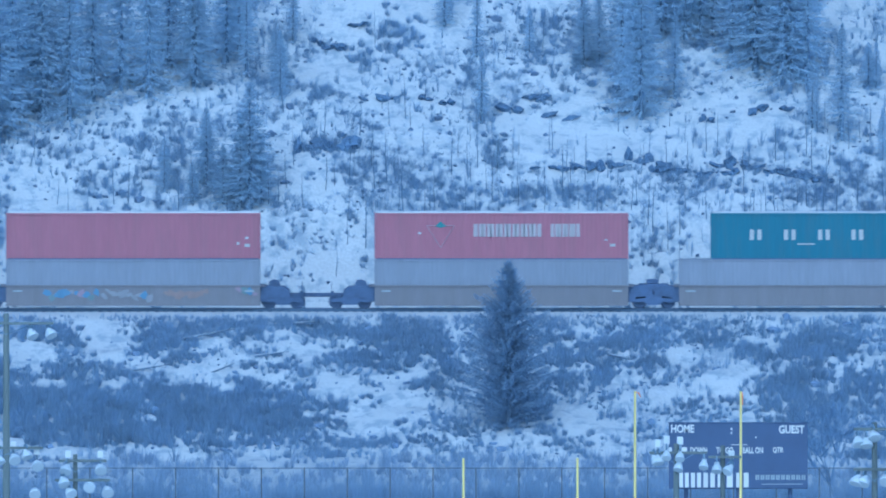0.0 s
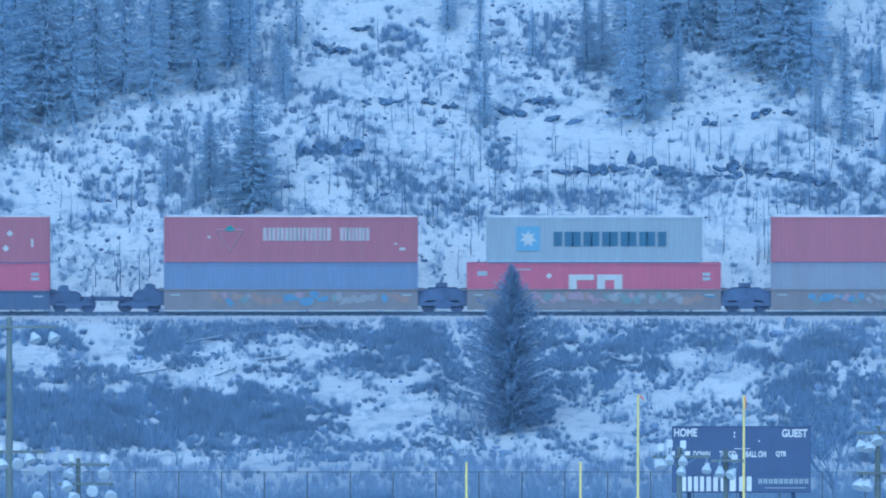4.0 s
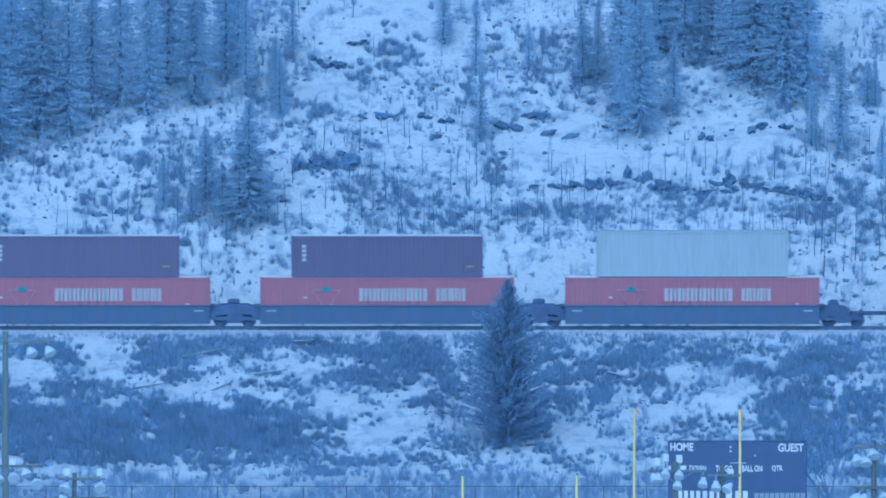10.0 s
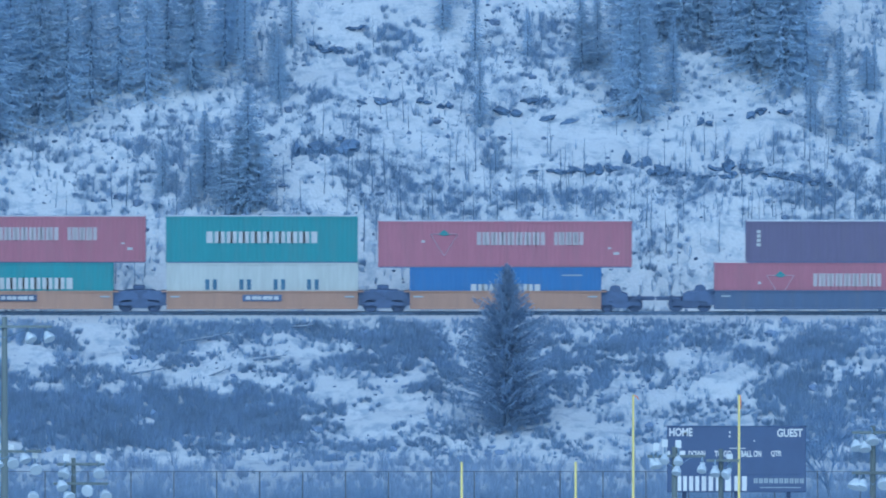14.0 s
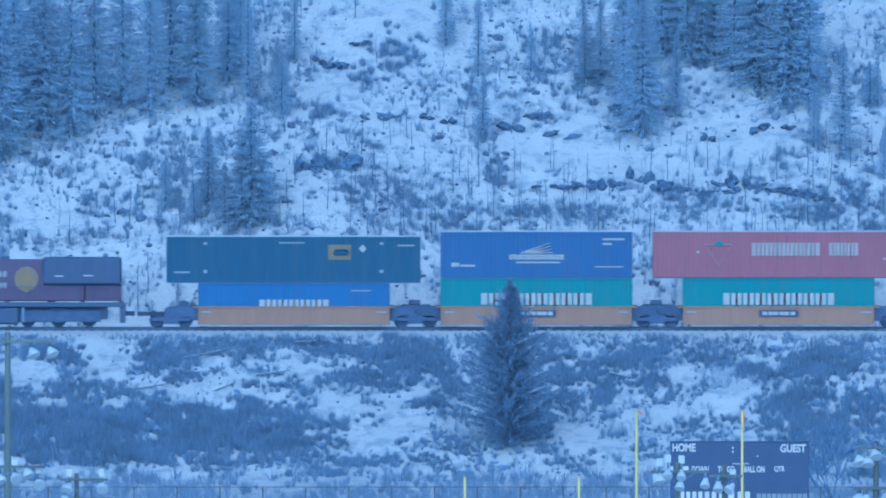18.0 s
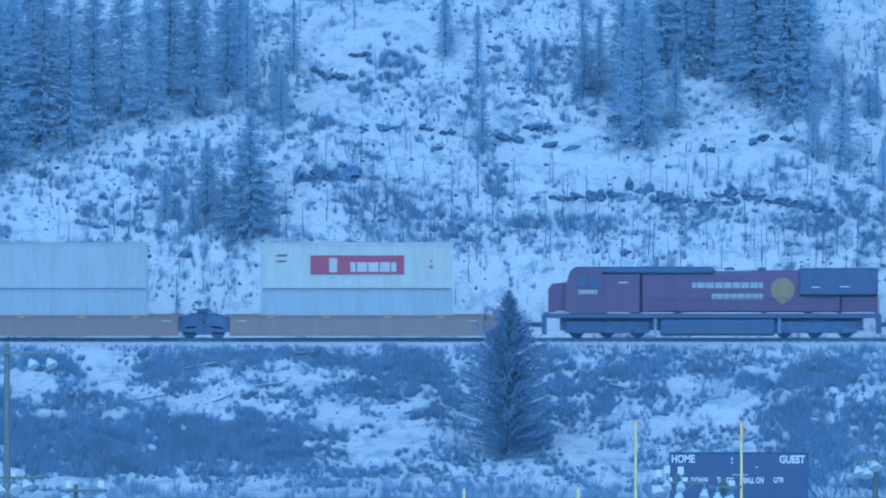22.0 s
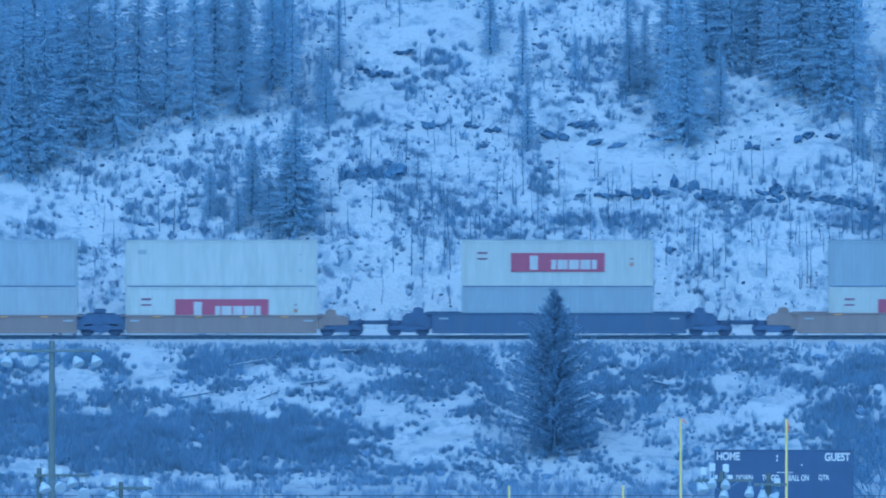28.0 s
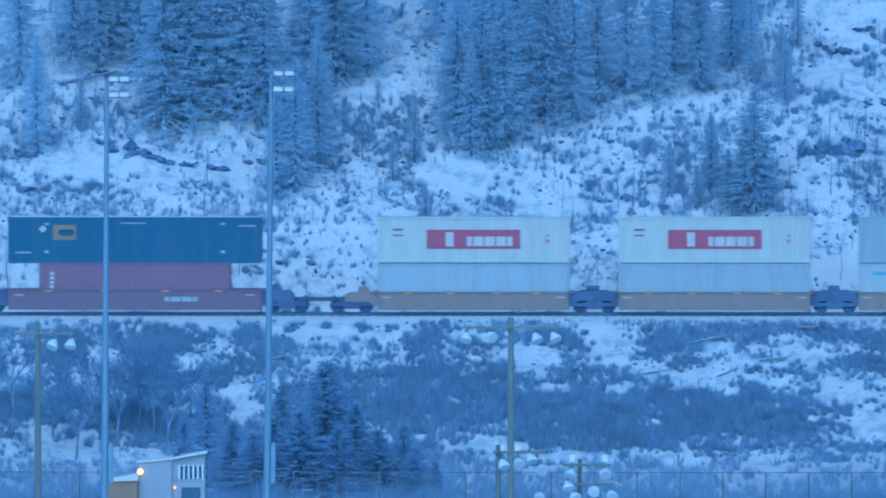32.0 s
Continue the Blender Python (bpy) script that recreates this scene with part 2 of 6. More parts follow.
def ground_z(x, y):
    for (y0, z0), (y1, z1) in zip(PROFILE, PROFILE[1:]):
        if y <= y1:
            break
    z = z0 + (z1 - z0) * min(max((y - y0) / (y1 - y0), 0), 1)
    p = Vector((x, y, 0))
    if y > 1611.2:
        k = min((y - 1611.2) / 3, 1)
        z += k * (1.1 * noise.noise(p * 0.06) + 0.55 * noise.noise(p * 0.21) + 0.22 * noise.noise(p * 0.75))
    elif 1424 < y < 1596.5:
        k = min((y - 1424) / 10, 1, (1596.5 - y) / 3)
        k *= 0.35 + 0.65 * min(max((y - 1568) / 6, 0), 1)
        z += k * (0.5 * noise.noise(p * 0.12) + 0.34 * noise.noise(p * 0.45) + 0.16 * noise.noise(p * 1.2))
    return z


def steps(a, b, n):
    return [a + (b - a) * i / n for i in range(n)]


def build_ground():
    xs = steps(-2500, -300, 8) + steps(-300, -80, 10) + steps(-80, 46, 252) + steps(46, 300, 10) + steps(300, 2500, 8) + [2500]
    ys = steps(-900, 0, 8) + [-20, 0, 4] + steps(40, 330, 8) + steps(330, 1400, 6) + steps(1400, 1416, 4) + [1416, 1419]
    ys += steps(1424, 1560, 80) + steps(1560, 1606, 115) + steps(1606, 1650, 120) + steps(1650, 1760, 12) + steps(1760, 2600, 8) + [2600]
    ys = sorted(set(ys))
    verts = [(x, y, ground_z(x, y)) for y in ys for x in xs]
    nx = len(xs)
    faces, mats = [], []
    for j in range(len(ys) - 1):
        for i in range(nx - 1):
            a = j * nx + i
            faces.append((a, a + 1, a + nx + 1, a + nx))
            mats.append(0 if ys[j] < 1424 or 1595.5 < ys[j] < 1611 else 1)
    me = raw_mesh("ground", verts, faces, SNOW)
    me.materials.append(SLOPE)
    me.polygons.foreach_set("material_index", mats)
    me.polygons.foreach_set("use_smooth", [True] * len(faces))
    ob = new("ground", me)
    tagged(ob, "snow-covered ground rising into a brushy winter hillside", "ground", kind="structure")


build_ground()


# ---- track ----
def build_track():
    tr = empty("railway_track", pose(0, TRACK_Y, RAIL_Z))
    tagged(tr, "steel rails on dark ties along a snowy embankment", "track", kind="structure")
    for y in (-0.75, 0.75):
        bm = bmesh.new()
        put(bm, -260, 140, y - 0.035, y + 0.035, -0.05, 0.0)
        put(bm, -260, 140, y - 0.010, y + 0.010, -0.14, -0.05)
        put(bm, -260, 140, y - 0.07, y + 0.07, -0.18, -0.14)
        part("rail", bm, STEEL_RAIL, tr)
    me = mesh("tie", box(-0.12, 0.12, -1.3, 1.3, -0.36, -0.18, 0.01), TIE)
    for i in range(210):
        ob = part("tie", me, TIE, tr)
        ob.location = (-80 + i * 0.6, 0, 0)


build_track()


# ---- the train ----
MOVERS = []       # (thing, x at the start, y, z)
WHEELSETS = []    # wheelsets on their bogies


def speed_run(t):
    """How far the train has come after t seconds."""
    return 12.1185 * t - 0.00212 * t * t


def stand(ob, x, y, z):
    ob.matrix_basis = pose(x, y, z)
    MOVERS.append((ob, x, y, z))
    return ob


def wheelset_mesh():
    bm = bmesh.new()
    for s in (-1, 1):
        rod(bm, (0, s * 0.69, 0), (0, s * 0.83, 0), 0.46, 0.44, 20)
        rod(bm, (0, s * 0.64, 0), (0, s * 0.69, 0), 0.49, 0.49, 20)
        rod(bm, (0, s * 0.83, 0), (0, s * 1.02, 0), 0.11, 0.10, 10)
    rod(bm, (0, -0.66, 0), (0, 0.66, 0), 0.085, 0.085, 10)
    return mesh("wheelset", bm, BLACK)


def side_frame_mesh():
    pts = [(-1.25, 0.42), (-1.18, 0.62), (-0.55, 0.66), (-0.35, 0.92), (0.35, 0.92), (0.55, 0.66), (1.18, 0.62), (1.25, 0.42), (1.05, 0.40), (0.62, 0.44), (0.38, 0.24), (-0.38, 0.24), (-0.62, 0.44), (-1.05, 0.40)]
    return mesh("side_frame", plate(pts, -0.06, 0.06), BLACK)


def bolster_mesh():
    bm = box(-0.22, 0.22, -0.98, 0.98, 0.42, 0.78, 0.03)
    rod(bm, (0, 0, 0.78), (0, 0, 0.98), 0.32, 0.30, 14)
    return mesh("bolster", bm, BLACK)


ME_WHEEL, ME_FRAME, ME_BOLSTER = wheelset_mesh(), side_frame_mesh(), bolster_mesh()


def bogie(parent, x, base=0.89):
    """A two-axle bogie: bolster with side frames and turning wheelsets."""
    b = part("bogie", ME_BOLSTER, BLACK, parent, "black cast steel bogie")
    b.location = (x, 0, 0)
    for y in (-1.04, 1.04):
        part("side_frame", ME_FRAME, BLACK, b).location = (0, y, 0)
    for s in (-1, 1):
        w = part("wheelset", ME_WHEEL, BLACK, b)
        w.location = (s * base, 0, 0.46)
        WHEELSETS.append((w, s * base))
    return b


def sill_mesh(length, high, material):
    """One side of a well: sheet with top chord, bottom chord and stiffening ribs."""
    bm = bmesh.new()
    h = length / 2
    put(bm, -h, h, -0.03, 0.03, 0.24, high - 0.08)
    put(bm, -h - 0.35, h + 0.35, -0.09, 0.07, high - 0.10, high, 0.015)
    put(bm, -h, h, -0.10, 0.07, 0.19, 0.31, 0.015)
    n = int(length / 1.5)
    for i in range(n + 1):
        x = -h + 0.08 + (length - 0.16) * i / n
        put(bm, x - 0.04, x + 0.04, -0.075, -0.03, 0.31, high - 0.10)
    return mesh("well_side", bm, material)


SILLS = {}


def well_car(x0, x1, material, label, bogies, couplers=(False, False), high=1.45, patches=(), emblem=0):
    """One unit of a double-stack well car whose well reaches from x0 to x1. bogies: their places; couplers: at the lower and upper end."""
    c, length = (x0 + x1) / 2, x1 - x0
    car = stand(empty("well_car"), c, TRACK_Y, RAIL_Z)
    tagged(car, label, "well car", "well cars of the train")
    key = (round(length, 1), high, material.name)
    if key not in SILLS:
        SILLS[key] = sill_mesh(length, high, material)
    for y, turn in ((-1.30, 0), (1.30, 180)):
        s = part("well_side", SILLS[key], material, car)
        s.matrix_basis = pose(0, y, 0, 0, 0, turn)
    part("well_floor", box(-length / 2, length / 2, -1.2, 1.2, 0.19, 0.235), BLACK, car, "dark open well floor")
    for s, end in ((-1, x0), (1, x1)):
        reach = min((abs(b - end) for b in bogies if (b - c) * s > 0), default=1.5)
        h = length / 2
        ends = couplers[0] if s < 0 else couplers[1]
        if ends:
            pts = [(h - 0.05, 0.45), (h - 0.05, high - 0.03), (h + reach + 0.1, high - 0.10), (h + reach + 0.42, 1.14), (h + reach + 0.42, 0.72), (h + 0.5, 0.68), (h + 0.35, 0.45)]
            part("end_platform", plate([(s * x, z) for x, z in pts], -1.15, 1.15), material if material is BROWNCAR else BLACK, car, "sloping end platform over the bogie")
            part("brake_stand", plate([(s * x, z) for x, z in ((h + 0.5, high - 0.06), (h + 0.55, high + 0.22), (h + 0.8, high + 0.34), (h + 1.15, high + 0.30), (h + 1.3, high - 0.08))], -0.9, -0.3), material if material is BROWNCAR else BLACK, car, "low brake stand on the end platform")
        else:
            pts = [(h - 0.05, 0.42), (h - 0.05, high - 0.03), (h + 1.2, high - 0.05), (h + 1.55, high - 0.22), (h + 1.55, 0.80), (h + 0.5, 0.75), (h + 0.35, 0.42)]
            part("end_platform", plate([(s * x, z) for x, z in pts], -1.12, 1.12), BLACK, car, "dark platform over the shared bogie")
    for b in bogies:
        bogie(car, b - c)
        if not (couplers[1] and b == max(bogies) and b > c) and not (couplers[0] and b == min(bogies) and b < c):
            joint = box(b - c - 0.95, b - c + 0.95, -0.9, 0.9, 0.85, high + 0.06, 0.05)
            put(joint, b - c - 0.45, b - c + 0.3, -0.7, 0.7, high + 0.06, high + 0.34, 0.05)
            part("articulation_block", joint, BLACK, car, "dark joint block over the shared bogie")
    for s, has in zip((-1, 1), couplers):
        if has:
            b = (max(bogies) if s > 0 else min(bogies)) - c
            bm = bmesh.new()
            put(bm, min(b, b + s * 2.15), max(b, b + s * 2.15), -0.14, 0.14, 0.72, 0.98, 0.03)
            put(bm, b + s * 1.15 - 0.1, b + s * 1.15 + 0.1, -1.25, 1.25, 0.80, 1.05, 0.02)
            part("coupler", bm, BLACK, car, "black knuckle coupler")
            bm = bmesh.new()
            for k in range(4):
                rod(bm, (b + s * 1.2, -1.28, 0.9 + 0.22 * k), (b + s * 1.2, -0.9, 0.9 + 0.22 * k), 0.02, 0.02, 6)
            for y in (-1.28, -0.9):
                rod(bm, (b + s * 1.2, y, 0.6), (b + s * 1.2, y, 1.75), 0.02, 0.02, 6)
            part("ladder", bm, BLACK, car)
    for s in (-1, 1):
        part("reporting_mark", box(s * length * 0.455 - 0.3, s * length * 0.455 + 0.3, -1.42, -1.395, high - 0.42, high - 0.32), GRAFGREY, car, "small pale stencilled mark")
    if material in (MAROONCAR, BROWNCAR):
        for k in (-0.34, -0.12, 0.12, 0.33):
            part("side_marker", box(k * length - 0.22, k * length + 0.22, -1.43, -1.395, high - 0.16, high - 0.07), AMBER, car, "small amber side marker")
    if emblem and material is MAROONCAR:
        bars(car, 1.9, 0.72, 2.1, 3, 0.3, GRAFGREY, 0.78, -1.42)
    elif emblem:
        part("emblem_panel", box(-1.25, 1.25, -1.42, -1.395, 0.70, 1.12, 0.01), BLACK, car, "dark maker's panel")
        bars(car, -1.05, 0.80, 2.1, 3, 0.22, LETTER, 0.78, -1.44)
    for k, (a, b, z0, z1, m) in enumerate(patches):
        n = max(3, int((b - a) / 0.30))
        for j in range(n):
            cx, cz = a + (b - a) * (j + 0.5) / n, (z0 + z1) / 2 + random.uniform(-0.22, 0.22)
            w, hh, tilt = random.uniform(0.20, 0.42), random.uniform(0.10, 0.34), random.uniform(-0.7, 0.7)
            pts = []
            for i in range(10):
                an, r = 0.628 * i + random.uniform(-0.2, 0.2), random.uniform(0.6, 1.1)
                u, v = w * r * math.cos(an), hh * r * math.sin(an)
                pts.append((cx + u * math.cos(tilt) - v * math.sin(tilt), min(max(cz + u * math.sin(tilt) + v * math.cos(tilt), 0.40), high - 0.12)))
            mm = m if random.random() < 0.65 else random.choice((GRAFPALE, GRAFBLUE, GRAFRUST, PINK, GRAFGREEN))
            part("graffiti_patch", plate(pts, -1.385 - 0.002 * (j % 5) - 0.0004 * k, -1.33), mm, car, "sprayed graffiti colour patch")
    return car


CBODY = {}


def container_body(length, high, material, ribs):
    """Corrugated steel box, or a smooth one with posts, without its roof."""
    bm = bmesh.new()
    h, w = length / 2 - 0.08, 1.19
    if ribs:
        xs, ys = [], []
        n = int(2 * h / 0.28)
        for i in range(n):
            a = -h + 2 * h * i / n
            p = 2 * h / n
            xs += [a, a + 0.30 * p, a + 0.5 * p, a + 0.8 * p]
            ys += [0.0, 0.0, 0.008, 0.008]
        xs.append(h), ys.append(0.0)
        for s in (-1, 1):
            lo = [bm.verts.new((x, s * (w - y), 0.12)) for x, y in zip(xs, ys)]
            hi = [bm.verts.new((x, s * (w - y), high - 0.06)) for x, y in zip(xs, ys)]
            for i in range(len(xs) - 1):
                bm.faces.new((lo[i], lo[i + 1], hi[i + 1], hi[i]))
        put(bm, -h - 0.04, -h + 0.02, -w + 0.02, w - 0.02, 0.1, high - 0.06)
        put(bm, h - 0.02, h + 0.04, -w + 0.02, w - 0.02, 0.1, high - 0.06)
        put(bm, -h, h, -w + 0.05, w - 0.05, 0.1, 0.16)
    else:
        put(bm, -h, h, -w, w, 0.1, high - 0.06)
        n = int(length / 0.6)
        for i in range(1, n):
            x = -h + 2 * h * i / n
            put(bm, x - 0.03, x + 0.03, -w - 0.012, w + 0.012, 0.13, high - 0.12)
    bmesh.ops.recalc_face_normals(bm, faces=bm.faces)
    return mesh("body", bm, material)


def bars(c, x, z, width, count, tall, material, fill=0.66, y=-1.235, name="letter_bar"):
    """A word shown as a row of plain bars, one for each letter."""
    pitch = width / count
    me = mesh(name, box(-pitch * fill * 0.27, pitch * fill * 0.27, 0, 0.03, 0, tall), material)
    for i in range(count):
        for side in (-1, 1):
            part(name, me, material, c).location = (x + (i + 0.5 + side * fill * 0.35) * pitch, y, z)


def decals(c, material, *boxes, y=-1.23):
    """Small flat marks: x from, x to, z from, z to."""
    for x0, x1, z0, z1 in boxes:
        part("decal", box(x0, x1, y, y + 0.03, z0, z1), material, c)


def diamond(c, x, z, r):
    part("diamond_decal", plate([(x - r, z), (x, z + r), (x + r, z), (x, z - r)], -1.235, -1.2), LETTER, c, "white diamond placard")


def mark_tire(c, L, H):
    """Pale triangle with a green leaf shape, and a long white two-word text as bars."""
    bars(c, -1.75, H - 1.50, 4.25, 8, 0.82, LETTER_WORN, 0.9)
    bars(c, 3.15, H - 1.50, 1.8, 4, 0.82, LETTER_WORN, 0.9)
    for a, b in (((-4.75, H - 0.80), (-3.0, H - 0.80)), ((-4.75, H - 0.80), (-3.87, H - 2.2)), ((-3.0, H - 0.80), (-3.87, H - 2.2))):
        part("triangle_side", rod(bmesh.new(), (a[0], -1.225, a[1]), (b[0], -1.225, b[1]), 0.03, 0.03, 4), PALE_PINK, c, "pale triangle outline")
    part("leaf_emblem", plate([(-4.25, H - 0.83), (-3.87, H - 0.52), (-3.5, H - 0.83), (-3.87, H - 0.93)], -1.25, -1.20), LOGO_TEAL, c, "small green emblem")
    decals(c, LETTER, (6.9, 7.25, H - 2.12, H - 1.95), (6.55, 6.75, H - 1.75, H - 1.65), (-5.3, -5.1, H - 1.35, H - 1.2))


def mark_big_two(c, L, H):
    for x in (-1.6, 0.2):
        bm = bmesh.new()
        put(bm, x, x + 0.5, -1.235, -1.2, H - 2.05, H - 0.72, 0.01)
        put(bm, x + 0.5, x + 1.6, -1.235, -1.2, H - 1.08, H - 0.72, 0.01)
        put(bm, x + 0.5, x + 1.6, -1.235, -1.2, H - 2.05, H - 1.69, 0.01)
        part("emblem_block", bm, LETTER, c, "large white emblem block")
    part("emblem_block", box(1.30, 1.8, -1.236, -1.2, H - 1.69, H - 1.08, 0.01), LETTER, c, "large white emblem block")
    decals(c, GRAFGREY, (-5.0, -4.0, H - 0.45, H - 0.37), (6.9, 7.4, H - 0.8, H - 0.6), (6.9, 7.4, H - 1.1, H - 0.9), (-7.4, -6.8, H - 0.8, H - 0.5))
    diamond(c, -2.85, H - 0.8, 0.2)


def mark_spread(material):
    def go(c, L, H):
        for x in (-3.62, -1.45, 0.72, 2.85):
            part("letter_bar", box(x, x + 0.26, -1.235, -1.2, H - 1.70, H - 1.05), material, c)
            part("letter_bar", box(x + 0.48, x + 0.74, -1.235, -1.2, H - 1.70, H - 1.05), material, c)
        decals(c, material, (-0.6, 0.5, H - 2.0, H - 1.93))
    return go


def mark_ever(c, L, H):
    bars(c, -3.45, H - 1.68, 6.9, 9, 0.73, LETTER, 0.95)


def mark_italia(c, L, H):
    bars(c, -2.15, H - 2.0, 4.3, 6, 0.95, LETTER, 0.92)
    decals(c, GRAFGREY, (3.6, 4.9, H - 0.52, H - 0.44))


def mark_k(c, L, H):
    part("red_panel", box(-2.95, 3.0, -1.245, -1.2, H - 1.98, H - 0.78, 0.01), PANEL_RED, c, "red panel")
    part("letter_bar", box(-1.75, -1.25, -1.26, -1.24, H - 1.85, H - 0.95, 0.02), LETTER, c, "large white bar for a letter")
    bars(c, -0.4, H - 1.82, 2.9, 4, 0.60, LETTER, 0.8, -1.26)
    part("decal", box(4.6, 4.85, -1.23, -1.2, H - 1.62, H - 1.40), ORANGE, c, "small orange decal")
    decals(c, BRICK, (-5.1, -4.45, H - 0.85, H - 0.72), (-5.1, -4.45, H - 1.20, H - 1.10), (4.65, 4.8, H - 1.2, H - 1.1))


def mark_small(c, L, H):
    decals(c, GRAFGREY, (-5.3, -4.75, H - 0.88, H - 0.58), (4.95, 5.1, H - 0.95, H - 0.85), (4.95, 5.1, H - 2.0, H - 1.8))


def mark_star(c, L, H):
    part("emblem_panel", box(-4.95, -3.45, -1.235, -1.2, H - 2.15, H - 0.6), SKYBLUE, c, "light blue square emblem")
    pts = []
    for i in range(14):
        r = 0.55 if i % 2 == 0 else 0.28
        a = math.pi / 2 + math.pi * i / 7
        pts.append((-4.2 + r * math.cos(a), H - 1.38 + r * math.sin(a)))
    part("star", plate(pts, -1.25, -1.21), LETTER, c, "white star")
    bars(c, -2.55, H - 1.86, 7.1, 6, 0.92, LETTER_DARK, 0.85)


def mark_bird(c, L, H):
    for k in range(4):
        part("wing_feather", rod(bmesh.new(), (-1.0 + 0.25 * k, -1.23, H - 1.35), (0.9 + 0.05 * k, -1.23, H - 0.68 - 0.2 * k), 0.06, 0.02, 4), LETTER, c, "white wing emblem stroke")
    bars(c, -1.75, H - 1.75, 3.5, 12, 0.32, LETTER, 0.7)
    decals(c, LETTER, (-1.3, 1.5, H - 1.98, H - 1.88), (4.2, 5.6, H - 0.52, H - 0.40), (4.2, 4.8, H - 0.82, H - 0.70), (3.7, 5.5, H - 2.25, H - 2.18), (-5.4, -4.9, H - 2.2, H - 1.95), (-4.8, -3.9, H - 2.2, H - 2.08))


def mark_square_low(c, L, H):
    mark_square(c, L, H, -5.2, -4.4)


def mark_square(c, L, H, x=2.2, placard=4.4):
    part("orange_square", box(x, x + 1.45, -1.235, -1.2, H - 1.45, H - 0.5), GOLD, c, "orange square emblem")
    part("emblem_oval", box(x + 0.35, x + 1.3, -1.245, -1.23, H - 1.15, H - 0.8, 0.1), DKGREEN, c)
    diamond(c, placard if x > 0 else -5.85, H - 0.75, 0.25)
    decals(c, GRAFGREY, (-0.9, 0.7, H - 0.42, H - 0.34), (6.6, 7.7, H - 0.6, H - 0.5), (-7.6, -6.6, H - 2.3, H - 2.2))
    for x in (-5.6, 5.6):
        decals(c, GRAFGREY, (x - 0.12, x + 0.12, H - 0.5, H - 0.35), (x - 0.12, x + 0.12, H - 2.3, H - 2.1))


def mark_column(c, L, H):
    for k in range(4):
        decals(c, LETTER, (-5.4, -5.15, H - 0.75 - 0.28 * k, H - 0.55 - 0.28 * k))
    part("decal", box(5.0, 5.5, -1.23, -1.2, H - 2.0, H - 1.85), GOLD, c, "small orange decal")


def mark_diamonds(c, L, H):
    diamond(c, 5.55, H - 1.05, 0.22)
    diamond(c, 5.3, H - 2.0, 0.22)
    decals(c, LETTER, (6.9, 7.05, H - 1.9, H - 1.4))
    decals(c, BRICK, (-7.4, -6.8, H - 0.85, H - 0.5))


def mark_dots(c, L, H):
    decals(c, LETTER, (L / 2 - 1.0, L / 2 - 0.65, H - 2.15, H - 1.95), (L / 2 - 1.5, L / 2 - 1.3, H - 2.0, H - 1.85), (L / 2 - 0.95, L / 2 - 0.75, H - 1.65, H - 1.5))


def mark_wave(c, L, H):
    part("decal", box(-5.2, -4.0, -1.23, -1.2, H - 0.72, H - 0.5, 0.02), SKYBLUE, c, "small light blue emblem")


def container(x0, x1, base, high, material, label, mark=None, snow=0.0, ribs=True):
    L, cx = x1 - x0, (x0 + x1) / 2
    c = stand(empty("shipping_container"), cx, TRACK_Y, RAIL_Z + base)
    tagged(c, label, "container", "containers on the train")
    key = (round(L, 2), high, material.name, ribs)
    if key not in CBODY:
        CBODY[key] = container_body(L, high, material, ribs)
    part("body", CBODY[key], material, c)
    h = L / 2
    for y in (-1.17, 1.17):
        part("top_rail", box(-h, h, y - 0.05, y + 0.05, high - 0.14, high - 0.01, 0.008), material, c)
        part("bottom_rail", box(-h, h, y - 0.05, y + 0.05, 0.0, 0.16, 0.008), material, c)
        for x in (-h + 0.06, h - 0.06):
            part("corner_post", box(x - 0.06, x + 0.06, y - 0.055, y + 0.055, 0.0, high, 0.01), material, c)
    part("roof", box(-h + 0.02, h - 0.02, -1.2, 1.2, high - 0.05, high + 0.005), material, c)
    # Added dark sheet draws the shade in the gap between stacked boxes.
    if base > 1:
        part("stacking_frame", box(-h + 0.1, h - 0.1, -1.226, 1.226, -0.036, 0.03), BLACK, c, "dark sheet for the shade in the gap over the box below")
    if snow:
        bm = bmesh.new()
        n = 26
        lo = [[bm.verts.new((-h + 0.05 + (L - 0.1) * i / n, y, high)) for i in range(n + 1)] for y in (-1.17, 1.17)]
        hi = [[bm.verts.new((-h + 0.1 + (L - 0.2) * i / n, y * 0.97, high + snow * (1 + 0.5 * noise.noise(Vector((cx + i * 0.4, y, 0)))))) for i in range(n + 1)] for y in (-1.17, 1.17)]
        for i in range(n):
            bm.faces.new((lo[0][i], lo[0][i + 1], hi[0][i + 1], hi[0][i]))
            bm.faces.new((hi[0][i], hi[0][i + 1], hi[1][i + 1], hi[1][i]))
            bm.faces.new((hi[1][i], hi[1][i + 1], lo[1][i + 1], lo[1][i]))
        part("roof_snow", bm, SNOW, c, "thin layer of snow on the roof")
    if mark:
        mark(c, L, high)
    return c


